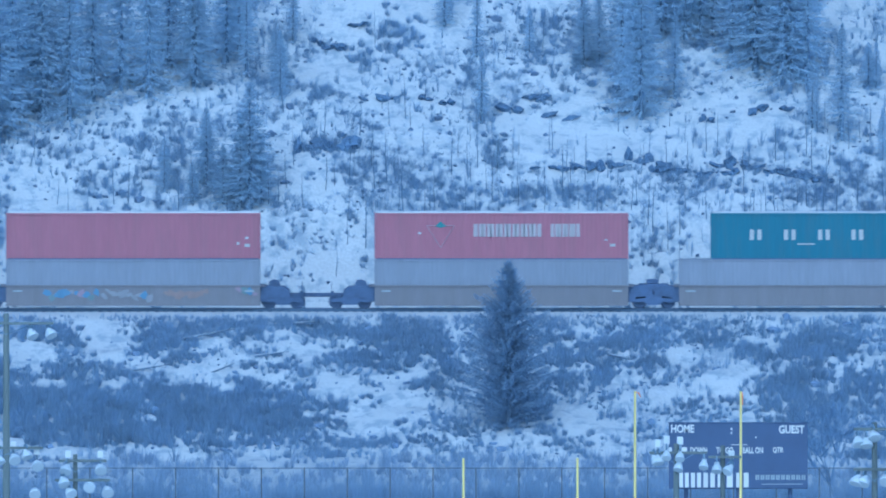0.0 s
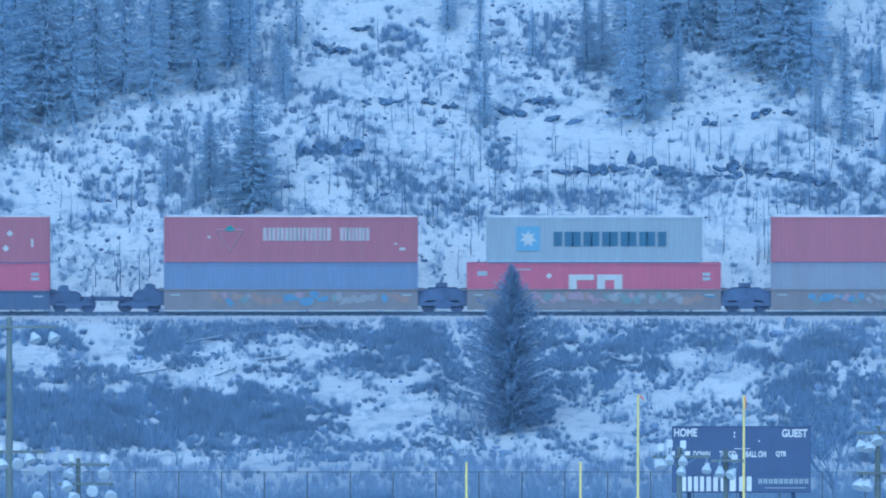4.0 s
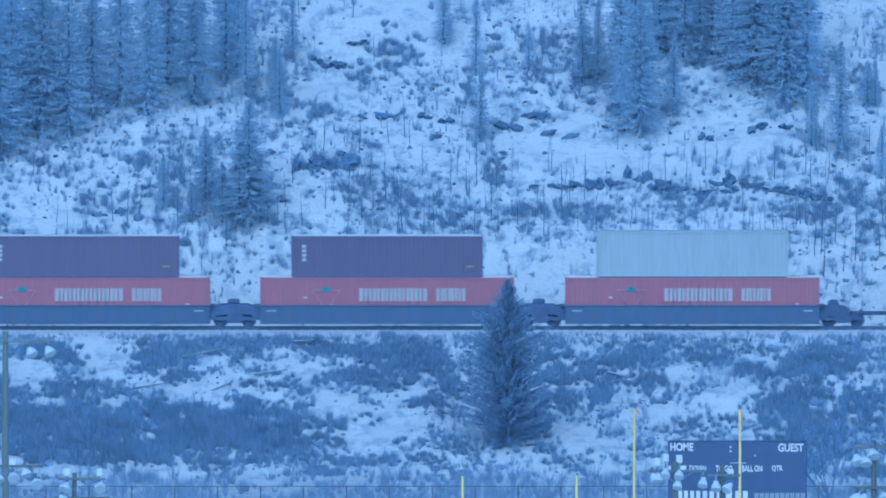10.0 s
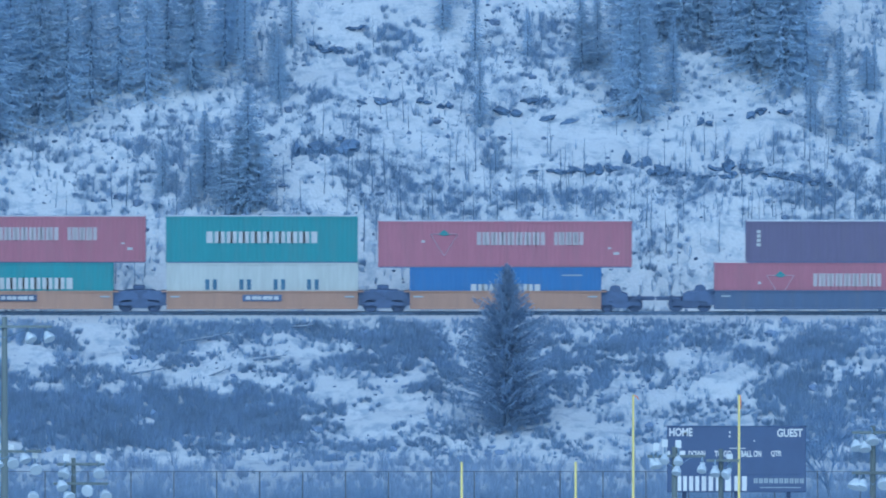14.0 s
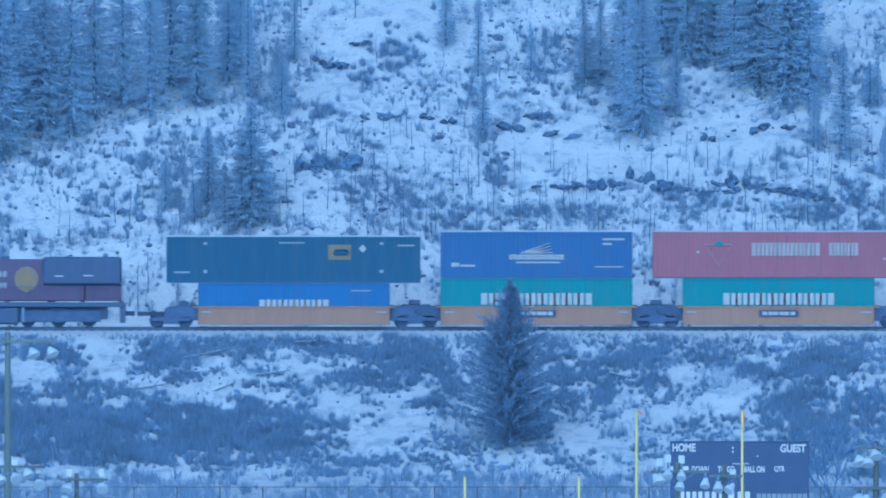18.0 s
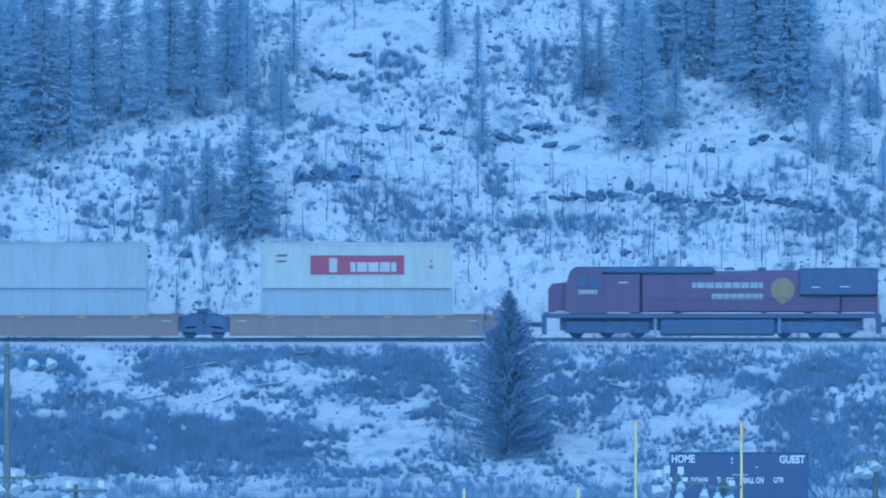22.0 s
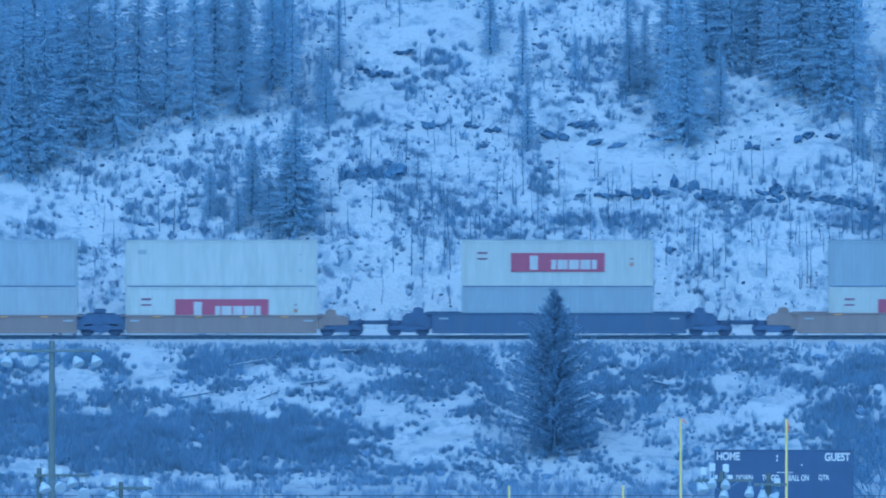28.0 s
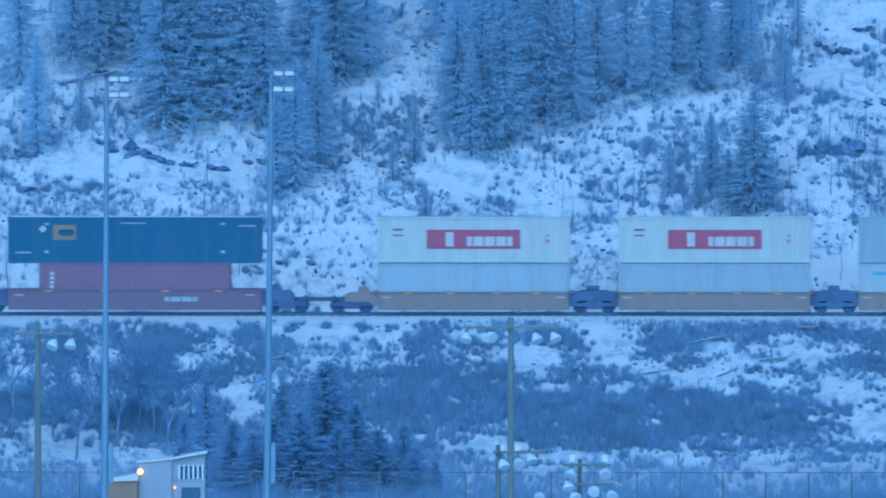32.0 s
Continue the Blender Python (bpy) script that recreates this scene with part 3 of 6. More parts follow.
def locomotive(cx):
    """A six-axle diesel locomotive with its cab at the lower end, coupled in mid-train."""
    lo = stand(empty("locomotive"), cx, TRACK_Y, RAIL_Z)
    tagged(lo, "dark red diesel locomotive with gold emblem, coupled mid-train", "locomotive")
    part("frame", box(-10.6, 10.75, -1.5, 1.5, 1.32, 1.62, 0.03), LOCO_DARK, lo, "dark running board frame")
    for x0, x1 in ((-10.3, -9.0), (-6.6, -5.2), (-4.4, -2.4), (-1.9, 3.2), (3.5, 5.9), (6.4, 8.0), (8.3, 10.4)):
        part("walkway_snow", box(x0, x1, -1.56, -1.44, 1.62, 1.68), SNOW, lo, "thin line of snow on the walkway edge")
    part("long_hood", box(-4.5, 8.3, -1.15, 1.15, 1.62, 4.30, 0.12), LOCO_RED, lo)
    part("radiator_hood", box(5.6, 10.6, -1.48, 1.48, 2.75, 4.44, 0.10), LOCO_DARK, lo, "dark flared radiator section")
    part("rear_hood", box(8.3, 10.6, -1.15, 1.15, 1.62, 2.75, 0.05), LOCO_RED, lo)
    part("equipment_box", box(-7.0, -4.5, -1.5, 1.5, 1.62, 4.1, 0.06), LOCO_RED, lo)
    part("inverter_roof", box(-8.6, 0.2, -1.35, 1.35, 4.1, 4.52, 0.12), LOCO_DARK, lo, "dark roof equipment")
    cab = part("cab", plate([(-9.25, 1.62), (-9.25, 3.25), (-8.95, 4.25), (-8.6, 4.5), (-6.9, 4.5), (-6.9, 1.62)], -1.55, 1.55), LOCO_RED, lo)
    part("side_window", box(-8.5, -7.9, -1.575, -1.54, 3.25, 3.95, 0.02), LOCO_DARK, cab)
    part("side_window", box(-7.7, -7.1, -1.575, -1.54, 3.25, 3.95, 0.02), LOCO_DARK, cab)
    part("nose", plate([(-10.35, 1.62), (-10.35, 3.1), (-10.1, 3.45), (-9.2, 3.55), (-9.2, 1.62)], -0.95, 0.95), LOCO_RED, lo)
    part("pilot", plate([(-10.6, 0.25), (-10.75, 0.3), (-10.75, 1.5), (-10.45, 1.5), (-10.45, 0.25)], -1.4, 1.4), LOCO_DARK, lo)
    part("pilot", plate([(10.6, 0.3), (10.85, 0.3), (10.85, 1.5), (10.5, 1.5), (10.5, 0.3)], -1.4, 1.4), LOCO_DARK, lo)
    bm = bmesh.new()
    put(bm, -3.25, 4.1, -1.42, 1.42, 0.20, 1.32, 0.12)
    part("fuel_tank", bm, LOCO_DARK, lo)
    bm = bmesh.new()
    rod(bm, (-3.2, -1.3, 0.95), (4.0, -1.3, 1.15), 0.14, 0.14, 8)
    part("air_reservoir", bm, BLACK, lo)
    for x in (-3.55, 4.35):
        part("sand_hose_bracket", box(x - 0.08, x + 0.08, -1.55, -1.45, 0.35, 1.3), GALV, lo)
    for cxx in (-6.6, 6.6):
        bm = box(-2.7, 2.7, -1.18, -1.02, 0.36, 1.12, 0.05)
        put(bm, -2.7, 2.7, 1.02, 1.18, 0.55, 0.95, 0.05)
        for x in (-1.95, 0, 1.95):
            put(bm, x - 0.3, x + 0.3, -1.24, -1.0, 0.32, 0.72, 0.04)
            put(bm, x - 0.3, x + 0.3, 1.0, 1.24, 0.32, 0.72, 0.04)
        put(bm, -0.5, 0.5, -1.1, 1.1, 0.85, 1.32, 0.05)
        b = part("bogie", bm, BLACK, lo, "black three-axle bogie")
        b.location = (cxx, 0, 0)
        for x in (-1.95, 0, 1.95):
            w = part("wheelset", ME_WHEEL, BLACK, b)
            w.location = (x, 0, 0.50)
            WHEELSETS.append((w, x))
    for s in (-1, 1):
        bm = bmesh.new()
        put(bm, min(s * 10.6, s * 11.45), max(s * 10.6, s * 11.45), -0.15, 0.15, 0.72, 1.02, 0.03)
        part("coupler", bm, BLACK, lo)
        bm = bmesh.new()
        for y in (-1.45, -0.7, 0.7, 1.45):
            rod(bm, (s * 10.7, y, 1.62), (s * 10.7, y, 2.65), 0.025, 0.025, 6)
        rod(bm, (s * 10.7, -1.45, 2.6), (s * 10.7, 1.45, 2.6), 0.025, 0.025, 6)
        part("end_railing", bm, GRAFGREY, lo)
    bm = bmesh.new()
    for i in range(15):
        x = -4.2 + i * 1.0
        rod(bm, (x, -1.53, 1.62), (x, -1.53, 2.6), 0.018, 0.018, 6)
    rod(bm, (-4.2, -1.53, 2.6), (9.8, -1.53, 2.6), 0.02, 0.02, 6)
    part("side_railing", bm, LOCO_DARK, lo, "thin dark handrail")
    bm = bmesh.new()
    put(bm, 0.9, 1.5, -0.5, 0.5, 4.25, 4.5, 0.05)
    part("exhaust_stack", bm, LOCO_DARK, lo)
    part("air_horn", box(3.0, 3.5, -0.3, 0.3, 4.25, 4.5, 0.05), LOCO_DARK, lo)
    for i in range(7):
        part("hood_door", box(-2.95 + 0.82 * i, -2.25 + 0.82 * i, -1.17, -1.14, 1.75, 4.15, 0.01), LOCO_RED, lo)
    bars(lo, -1.2, 3.22, 4.5, 8, 0.36, GRAFGREY, 0.8, -1.20)
    bars(lo, 0.05, 2.5, 3.25, 7, 0.36, GRAFGREY, 0.8, -1.20)
    bars(lo, -8.45, 2.85, 1.2, 4, 0.28, GRAFGREY, 0.8, -1.60, "number_bar")
    pts = [(4.55 + 0.78 * math.sin(k * 0.5236), 3.1 + 0.80 * math.cos(k * 0.5236) - (0.12 if k == 6 else 0)) for k in range(12)]
    part("gold_emblem", plate(pts, -1.22, -1.14), GOLD, lo, "dull gold round shield emblem")
    part("emblem_centre", plate([(4.55, 2.7), (4.2, 3.0), (4.2, 3.4), (4.6, 3.6), (4.9, 3.3), (4.85, 2.9)], -1.235, -1.2), paint("dull_gold", (0.27, 0.20, 0.11)), lo)
    part("underframe", box(-9.6, 9.7, -0.95, 0.95, 0.52, 1.34, 0.03), LOCO_DARK, lo, "solid dark underframe with brake gear")
    for x0, x1, y, z in ((6.4, 6.9, -1.52, 3.25), (8.2, 8.8, -1.52, 3.28), (-9.9, -8.9, -0.97, 1.70), (-5.9, -5.3, -1.53, 3.55)):
        part("snow_ledge", box(x0, x1, y, y + 0.06, z, z + 0.07), SNOW, lo, "snow caught on a ledge")
    part("roof_snow", box(0.3, 2.6, -0.9, 0.9, 4.30, 4.34), SNOW, lo, "thin snow on the hood roof")
    return lo


# front set, two rusty units
well_car(15.01, 31.17, RUSTCAR, "rust-brown well car under stacked containers", [32.71], (False, True), 1.5, (), 0)
container(15.02, 31.16, 0.24, 2.9, GREY, "weathered grey long container in a well car", None, 0.0, True)
container(17.03, 29.22, 3.18, 2.9, TEAL, "teal container with four spread letters on top of a grey one", mark_spread(LETTER), 0.05, True)
well_car(-4.34, 11.78, RUSTCAR, "rust-brown well car under stacked containers", [-5.89, 13.39], (True, False), 1.5, (), 0)
container(-4.35, 11.79, 0.24, 2.9, GREY, "weathered grey long container in a well car", None, 0.0, True)
container(-4.35, 11.79, 3.18, 2.9, RED, "red retailer container with white lettering and triangle", mark_tire, 0.09, True)
# three units with graffiti
well_car(-27.79, -11.6, RUSTCAR, "rust-brown well car with blue and grey graffiti", [-10.16], (False, True), 1.5, ((-5.6, -2.2, 0.45, 1.30, GRAFBLUE), (-2.0, 1.2, 0.42, 1.35, GRAFPALE), (2.0, 4.8, 0.8, 1.3, GRAFRUST), (6.6, 7.9, 0.7, 1.4, PINK)), 0)
container(-27.77, -11.62, 0.24, 2.9, GREY, "weathered grey long container in a well car", None, 0.0, True)
container(-27.77, -11.62, 3.18, 2.9, RED, "plain red long container with small pale decals", mark_dots, 0.09, True)
well_car(-47.11, -30.95, RUSTCAR, "rust-brown well car with green and pink graffiti", [-29.37], (False, False), 1.5, ((-4.3, 0.3, 0.45, 1.35, PINK), (0.4, 3.2, 0.45, 1.35, GRAFGREEN), (3.6, 5.6, 0.5, 1.35, GRAFPALE), (5.8, 7.6, 0.6, 1.3, GRAFRUST)), 0)
container(-47.11, -30.96, 0.24, 2.9, RED2, "bright red railway container with two large white emblem shapes", mark_big_two, 0.0, True)
container(-45.88, -32.16, 3.18, 2.9, SILVER, "silver-grey container with blue star emblem and dark lettering", mark_star, 0.05, True)
well_car(-66.39, -50.2, RUSTCAR, "rust-brown well car with blue graffiti", [-48.65, -67.94], (True, False), 1.5, ((-5.0, -0.6, 0.6, 1.2, GRAFRUST), (-0.9, 2.3, 0.45, 1.4, GRAFBLUE), (2.6, 5.4, 0.5, 1.3, GRAFPALE), (5.8, 7.4, 0.5, 1.3, GRAFRUST)), 0)
container(-66.37, -50.22, 0.24, 2.9, LIGHTBLUE, "dull light blue long container in a well car", None, 0.0, True)
container(-66.37, -50.22, 3.18, 2.9, RED, "red retailer container with white lettering and triangle", mark_tire, 0.09, True)
# single dark car
well_car(-89.8, -73.64, DARKCAR, "dark blue-grey well car", [-91.35, -72.1], (True, True), 1.4, (), 0)
container(-89.80, -73.64, 0.24, 2.9, RED2, "bright red railway container with two large white emblem shapes", mark_big_two, 0.0, True)
container(-89.80, -73.64, 3.18, 2.9, RED, "plain red long container with white diamond placards", mark_diamonds, 0.09, True)
# three dark units
well_car(-113.14, -96.98, DARKCAR, "dark blue-grey well car", [-95.48], (False, True), 1.4, (), 0)
container(-113.14, -96.98, 0.24, 2.9, RED, "red retailer container with white lettering and triangle", mark_tire, 0.08, True)
container(-111.16, -98.97, 3.18, 2.9, PALEGREY, "plain pale grey container on a red one", None, 0.0, True)
well_car(-132.57, -116.37, DARKCAR, "dark blue-grey well car", [-114.76], (False, False), 1.4, (), 0)
container(-132.54, -116.39, 0.24, 2.9, RED, "red retailer container with white lettering and triangle", mark_tire, 0.08, True)
container(-130.56, -118.38, 3.18, 2.59, MAROON, "dark maroon container with white upright code", mark_column, 0.06, True)
well_car(-151.89, -135.73, DARKCAR, "dark blue-grey well car", [-134.15, -153.43], (True, False), 1.4, (), 0)
container(-151.88, -135.74, 0.24, 2.9, RED, "red retailer container with white lettering and triangle", mark_tire, 0.08, True)
container(-149.88, -137.69, 3.18, 2.59, MAROON, "dark maroon container with white upright code", mark_column, 0.06, True)
# five orange units
well_car(-171.24, -159.07, ORANGE, "orange well car with short well", [-157.81], (False, True), 1.36, (), 0)
container(-171.25, -159.06, 0.24, 2.59, BLUE, "royal blue container with white lettering", mark_italia, 0.0, True)
container(-173.26, -157.12, 2.87, 2.9, RED, "red retailer container with white lettering and triangle", mark_tire, 0.03, True)
well_car(-186.71, -174.54, ORANGE, "orange well car with short well", [-172.89], (False, False), 1.36, (), 1)
container(-186.72, -174.53, 0.24, 2.9, OFFWHITE, "off-white container with four spread dark letters", mark_spread(LETTER_DARK), 0.0, True)
container(-186.74, -174.55, 3.18, 2.9, GREEN, "sea green container with white lettering", mark_ever, 0.03, True)
well_car(-202.3, -190.09, ORANGE, "orange well car with short well", [-188.4], (False, False), 1.36, (), 1)
container(-202.29, -190.10, 0.24, 2.9, GREEN, "sea green container with white lettering", mark_ever, 0.0, True)
container(-204.19, -188.05, 3.18, 2.9, RED, "red retailer container with white lettering and triangle", mark_tire, 0.03, True)
well_car(-217.67, -205.53, ORANGE, "orange well car with short well", [-203.91], (False, False), 1.36, (), 1)
container(-217.69, -205.50, 0.24, 2.9, GREEN, "sea green container with white lettering", mark_ever, 0.03, True)
container(-217.69, -205.50, 3.18, 2.9, MIDBLUE, "mid blue container with white wing emblem", mark_bird, 0.03, True)
well_car(-233.14, -220.9, ORANGE, "orange well car with short well", [-219.28, -234.83], (True, False), 1.36, (), 0)
container(-233.11, -220.92, 0.24, 2.59, BLUE, "royal blue container with white lettering", mark_italia, 0.0, True)
container(-235.12, -218.97, 2.87, 2.9, DKGREEN, "dark green long container with orange square emblem", mark_square, 0.03, True)
locomotive(-248.58)
# three brown units behind the locomotive
well_car(-279.17, -263.02, BROWNCAR, "dull brown-orange well car", [-261.58], (False, True), 1.5, (), 0)
container(-277.19, -265.00, 0.24, 2.9, ICE, "plain ice-grey container in a well car", None, 0.0, True)
container(-277.19, -265.00, 3.18, 2.9, OFFWHITE, "off-white container with red lettered panel", mark_k, 0.0, True)
well_car(-298.6, -282.44, BROWNCAR, "dull brown-orange well car", [-280.83], (False, False), 1.5, (), 0)
container(-296.62, -284.42, 0.24, 2.9, ICE, "plain ice-grey container in a well car", None, 0.0, True)
container(-296.62, -284.42, 3.18, 2.9, PALEGREY, "pale grey refrigerated container with small decals", mark_small, 0.0, True)
well_car(-318.03, -301.87, BROWNCAR, "dull brown-orange well car", [-300.25, -319.53], (True, False), 1.5, (), 0)
container(-316.04, -303.85, 0.24, 2.9, OFFWHITE, "off-white container with red lettered panel", mark_k, 0.0, True)
container(-316.04, -303.85, 3.18, 2.9, SILVER, "plain silver-grey container on a white one", None, 0.0, True)
# single maroon-grey car
well_car(-341.26, -325.1, DARKCAR, "dark purple-grey well car", [-342.76, -323.55], (True, True), 1.5, (), 0)
container(-339.38, -327.19, 0.24, 2.9, SILVER, "plain silver-grey container in a dark well car", None, 0.0, True)
container(-339.38, -327.19, 3.18, 2.9, OFFWHITE, "off-white container with red lettered panel", mark_k, 0.0, True)
# five brown short units
well_car(-360.72, -348.58, BROWNCAR, "dull brown-orange well car", [-347.0], (False, True), 1.36, (), 0)
container(-360.75, -348.55, 0.24, 2.9, OFFWHITE, "off-white container with red lettered panel", mark_k, 0.0, True)
container(-360.75, -348.55, 3.18, 2.9, OFFWHITE, "plain off-white container with small decals", mark_small, 0.0, True)
well_car(-376.01, -363.84, BROWNCAR, "dull brown well car with a blue patch", [-362.3], (False, False), 1.36, ((-4.7, -2.9, 0.45, 1.3, GRAFBLUE),), 0)
container(-376.02, -363.83, 0.24, 2.9, PALEGREY, "pale grey container with small red decal", mark_small, 0.0, True)
container(-376.02, -363.83, 3.18, 2.9, ICE, "ice-grey container with a small blue emblem", mark_wave, 0.0, True)
well_car(-391.27, -379.1, BROWNCAR, "dull brown-orange well car", [-377.56], (False, False), 1.36, (), 0)
container(-391.28, -379.09, 0.24, 2.9, PALEGREY, "pale grey container with a small blue emblem", mark_wave, 0.0, True)
container(-391.28, -379.09, 3.18, 2.9, SILVER, "plain silver-grey container on a pale one", None, 0.0, True)
well_car(-406.54, -394.33, BROWNCAR, "dull brown-orange well car", [-392.78], (False, False), 1.36, (), 0)
container(-406.53, -394.34, 0.24, 2.9, ICE, "plain ice-grey container in a well car", None, 0.0, True)
container(-406.53, -394.34, 3.18, 2.9, OFFWHITE, "off-white container with red lettered panel", mark_k, 0.0, True)
well_car(-421.87, -409.69, BROWNCAR, "dull brown-orange well car", [-408.08, -423.52], (True, False), 1.36, (), 0)
container(-421.88, -409.68, 0.24, 2.9, ICE, "plain ice-grey container in a well car", None, 0.0, True)
container(-421.88, -409.68, 3.18, 2.9, OFFWHITE, "off-white container with red lettered panel", mark_k, 0.0, True)
# last car in view
well_car(-445.39, -429.23, MAROONCAR, "maroon well car with amber side markers", [-427.61, -446.97], (False, True), 1.5, (), 1)
container(-443.40, -431.21, 0.24, 2.9, BRICK, "brick red container in a maroon well car", mark_column, 0.0, True)
container(-445.38, -429.23, 3.18, 2.9, DKGREEN, "dark green long container with orange square emblem", mark_square_low, 0.02, True)



# ---- playing field things ----
def upright(x, y, top, parent):
    bm = bmesh.new()
    rod(bm, (x, y, 3.05), (x, y, top), 0.075, 0.06, 12)
    part("upright", bm, YELLOW, parent)


def goal_post(x, y, top, ribbon):
    g = empty("goal_post", pose(x, y, 0))
    tagged(g, "yellow football goal post on a snowy field", "goal post", "goal posts")
    bm = bmesh.new()
    rod(bm, (0, 1.8, 0), (0, 1.8, 2.2), 0.09, 0.09, 12)
    rod(bm, (0, 1.8, 2.2), (0, 1.1, 2.85), 0.09, 0.09, 12)
    rod(bm, (0, 1.1, 2.85), (0, 0, 3.05), 0.09, 0.09, 12)
    part("gooseneck", bm, YELLOW, g)
    bm = bmesh.new()
    rod(bm, (-2.82, 0, 3.05), (2.82, 0, 3.05), 0.08, 0.08, 12)
    part("crossbar", bm, YELLOW, g)
    for s in (-1, 1):
        upright(s * 2.82, 0, top, g)
        if ribbon:
            bm = bmesh.new()
            a = [(s * 2.82 + 0.06, 0, top - 0.04), (s * 2.82 + 0.22, -0.05, top - 0.12), (s * 2.82 + 0.30, 0.02, top - 0.3)]
            if s > 0:
                a = [(s * 2.82 + 0.06, 0, top - 0.04), (s * 2.82 + 0.10, -0.03, top - 0.35), (s * 2.82 + 0.09, 0.02, top - 0.75)]
            rod(bm, a[0], a[1], 0.03, 0.035, 5)
            rod(bm, a[1], a[2], 0.035, 0.02, 5)
            part("wind_ribbon", bm, ORANGE_TAPE, g, "orange wind ribbon")
    return g


goal_post(13.06, 1342, 9.40, True)
goal_post(3.83, 1244.7, 9.34, False)


def write(text, parent, x0, x1, z, tall):
    """A word in the built-in font, fitted between x0 and x1."""
    cu = bpy.data.curves.new("word", "FONT")
    cu.body, cu.size, cu.extrude, cu.offset = text, 1.0, 0.01, 0.032
    ob = new("word", cu)
    me = bpy.data.meshes.new_from_object(ob.evaluated_get(bpy.context.evaluated_depsgraph_get()))
    bpy.data.objects.remove(ob)
    bpy.data.curves.remove(cu)
    me.materials.append(LETTER_BRIGHT)
    xs, ys = [v.co.x for v in me.vertices], [v.co.y for v in me.vertices]
    sx, sy = (x1 - x0) / (max(xs) - min(xs)), tall / (max(ys) - min(ys))
    o = part("word", me, LETTER_BRIGHT, parent, "white word " + text + " on the scoreboard")
    o.matrix_basis = pose(x0 - min(xs) * sx, -0.02, z - min(ys) * sy, 90, 0, 0) @ Matrix.Diagonal((sx, sy, 1, 1))
    return o


def scoreboard():
    s = empty("scoreboard", pose(16.43, 1400, 0))
    tagged(s, "navy football scoreboard with white lettering beside a field", "scoreboard")
    part("cabinet", box(-3.86, 3.86, 0, 0.4, 2.02, 5.67, 0.03), NAVY, s)
    part("sponsor_panel", box(-3.35, 3.84, -0.03, 0, 2.05, 3.0, 0.01), NAVY, s)
    for x in (-2.9, 0.0, 2.9):
        part("support_post", box(x - 0.12, x + 0.12, 0.4, 0.62, 0, 5.3, 0.01), BLACK, s)
    part("frame_edge", box(-3.9, 3.9, -0.02, 0.42, 5.67, 5.72), BLACK, s)
    write("HOME", s, -3.74, -2.45, 5.14, 0.46)
    write("GUEST", s, 2.26, 3.68, 5.10, 0.46)
    write("DOWN", s, -2.67, -1.73, 3.99, 0.35)
    write("TO GO", s, -1.22, -0.28, 3.99, 0.35)
    write("BALL ON", s, 0.25, 1.38, 3.99, 0.35)
    write("QTR", s, 1.92, 2.51, 3.99, 0.35)
    for z in (5.08, 5.30):
        part("clock_dot", box(-0.42, -0.34, -0.03, 0.0, z, z + 0.12), LETTER_BRIGHT, s)
    for x0, x1, z0, z1 in ((-3.85, -3.7, 3.98, 4.33), (-3.15, -2.85, 3.98, 4.33), (-0.4, 0.5, 4.45, 4.49), (0.95, 1.03, 4.85, 4.93)):
        part("indicator_mark", box(x0, x1, -0.03, 0.0, z0, z1), LETTER_BRIGHT, s, "pale indicator mark")
    x = -3.28
    for w in (0.60, 0.64, 0.74, 0.98, 0.80):
        part("letter_bar", box(x, x + w * 0.34, -0.05, -0.03, 2.10, 2.92), LETTER_BRIGHT, s, "white bar for a sponsor letter")
        part("letter_bar", box(x + w * 0.52, x + w * 0.86, -0.05, -0.03, 2.10, 2.92), LETTER_BRIGHT, s, "white bar for a sponsor letter")
        x += w + 0.05
    bars(s, 0.92, 2.52, 2.85, 10, 0.28, GRAFGREY, 0.6, -0.05)
    part("sponsor_line", box(1.3, 3.6, -0.05, -0.03, 2.26, 2.31), GRAFGREY, s, "thin pale line of small print")


scoreboard()


def floodlight(parent, x, z, y=-0.35, r=0.36, cap=False):
    """A bowl-shaped floodlight tilted down at the field, some with an upright ballast box above."""
    prof = [(0.0, 0.0), (0.14, 0.0), (r * 0.5, -0.10), (r * 0.85, -0.26), (r, -0.44), (r, -0.50), (r * 0.9, -0.52)]
    bm = bmesh.new()
    n = 18
    rings = [[bm.verts.new((rr * math.cos(2 * math.pi * i / n), yy, rr * math.sin(2 * math.pi * i / n))) for i in range(n)] for rr, yy in prof[1:]]
    for a, b in zip(rings, rings[1:]):
        for i in range(n):
            bm.faces.new((a[i], a[(i + 1) % n], b[(i + 1) % n], b[i]))
    bm.faces.new(rings[0][::-1]), bm.faces.new(rings[-1])
    bmesh.ops.recalc_face_normals(bm, faces=bm.faces)
    lamp = part("floodlight", bm, LAMP_BOWL, parent, "white bowl-shaped floodlight")
    turn = random.uniform(-40, 40)
    lamp.matrix_basis = pose(x, y + 0.2, z, random.uniform(25, 65), 0, turn)
    part("bracket", box(-0.03, 0.03, -0.05, 0.25, -0.05, 0.3), GALV, lamp)
    if cap:
        up = part("ballast_box", box(x - 0.16, x + 0.16, -0.05, 0.25, z + 0.36, z + 0.78, 0.03), LAMP_WHITE, parent, "pale upright ballast box")
        part("neck", rod(bmesh.new(), (x, 0.1, z - 0.05), (x, 0.1, z + 0.38), 0.07, 0.07, 8), LAMP_BOWL, up)


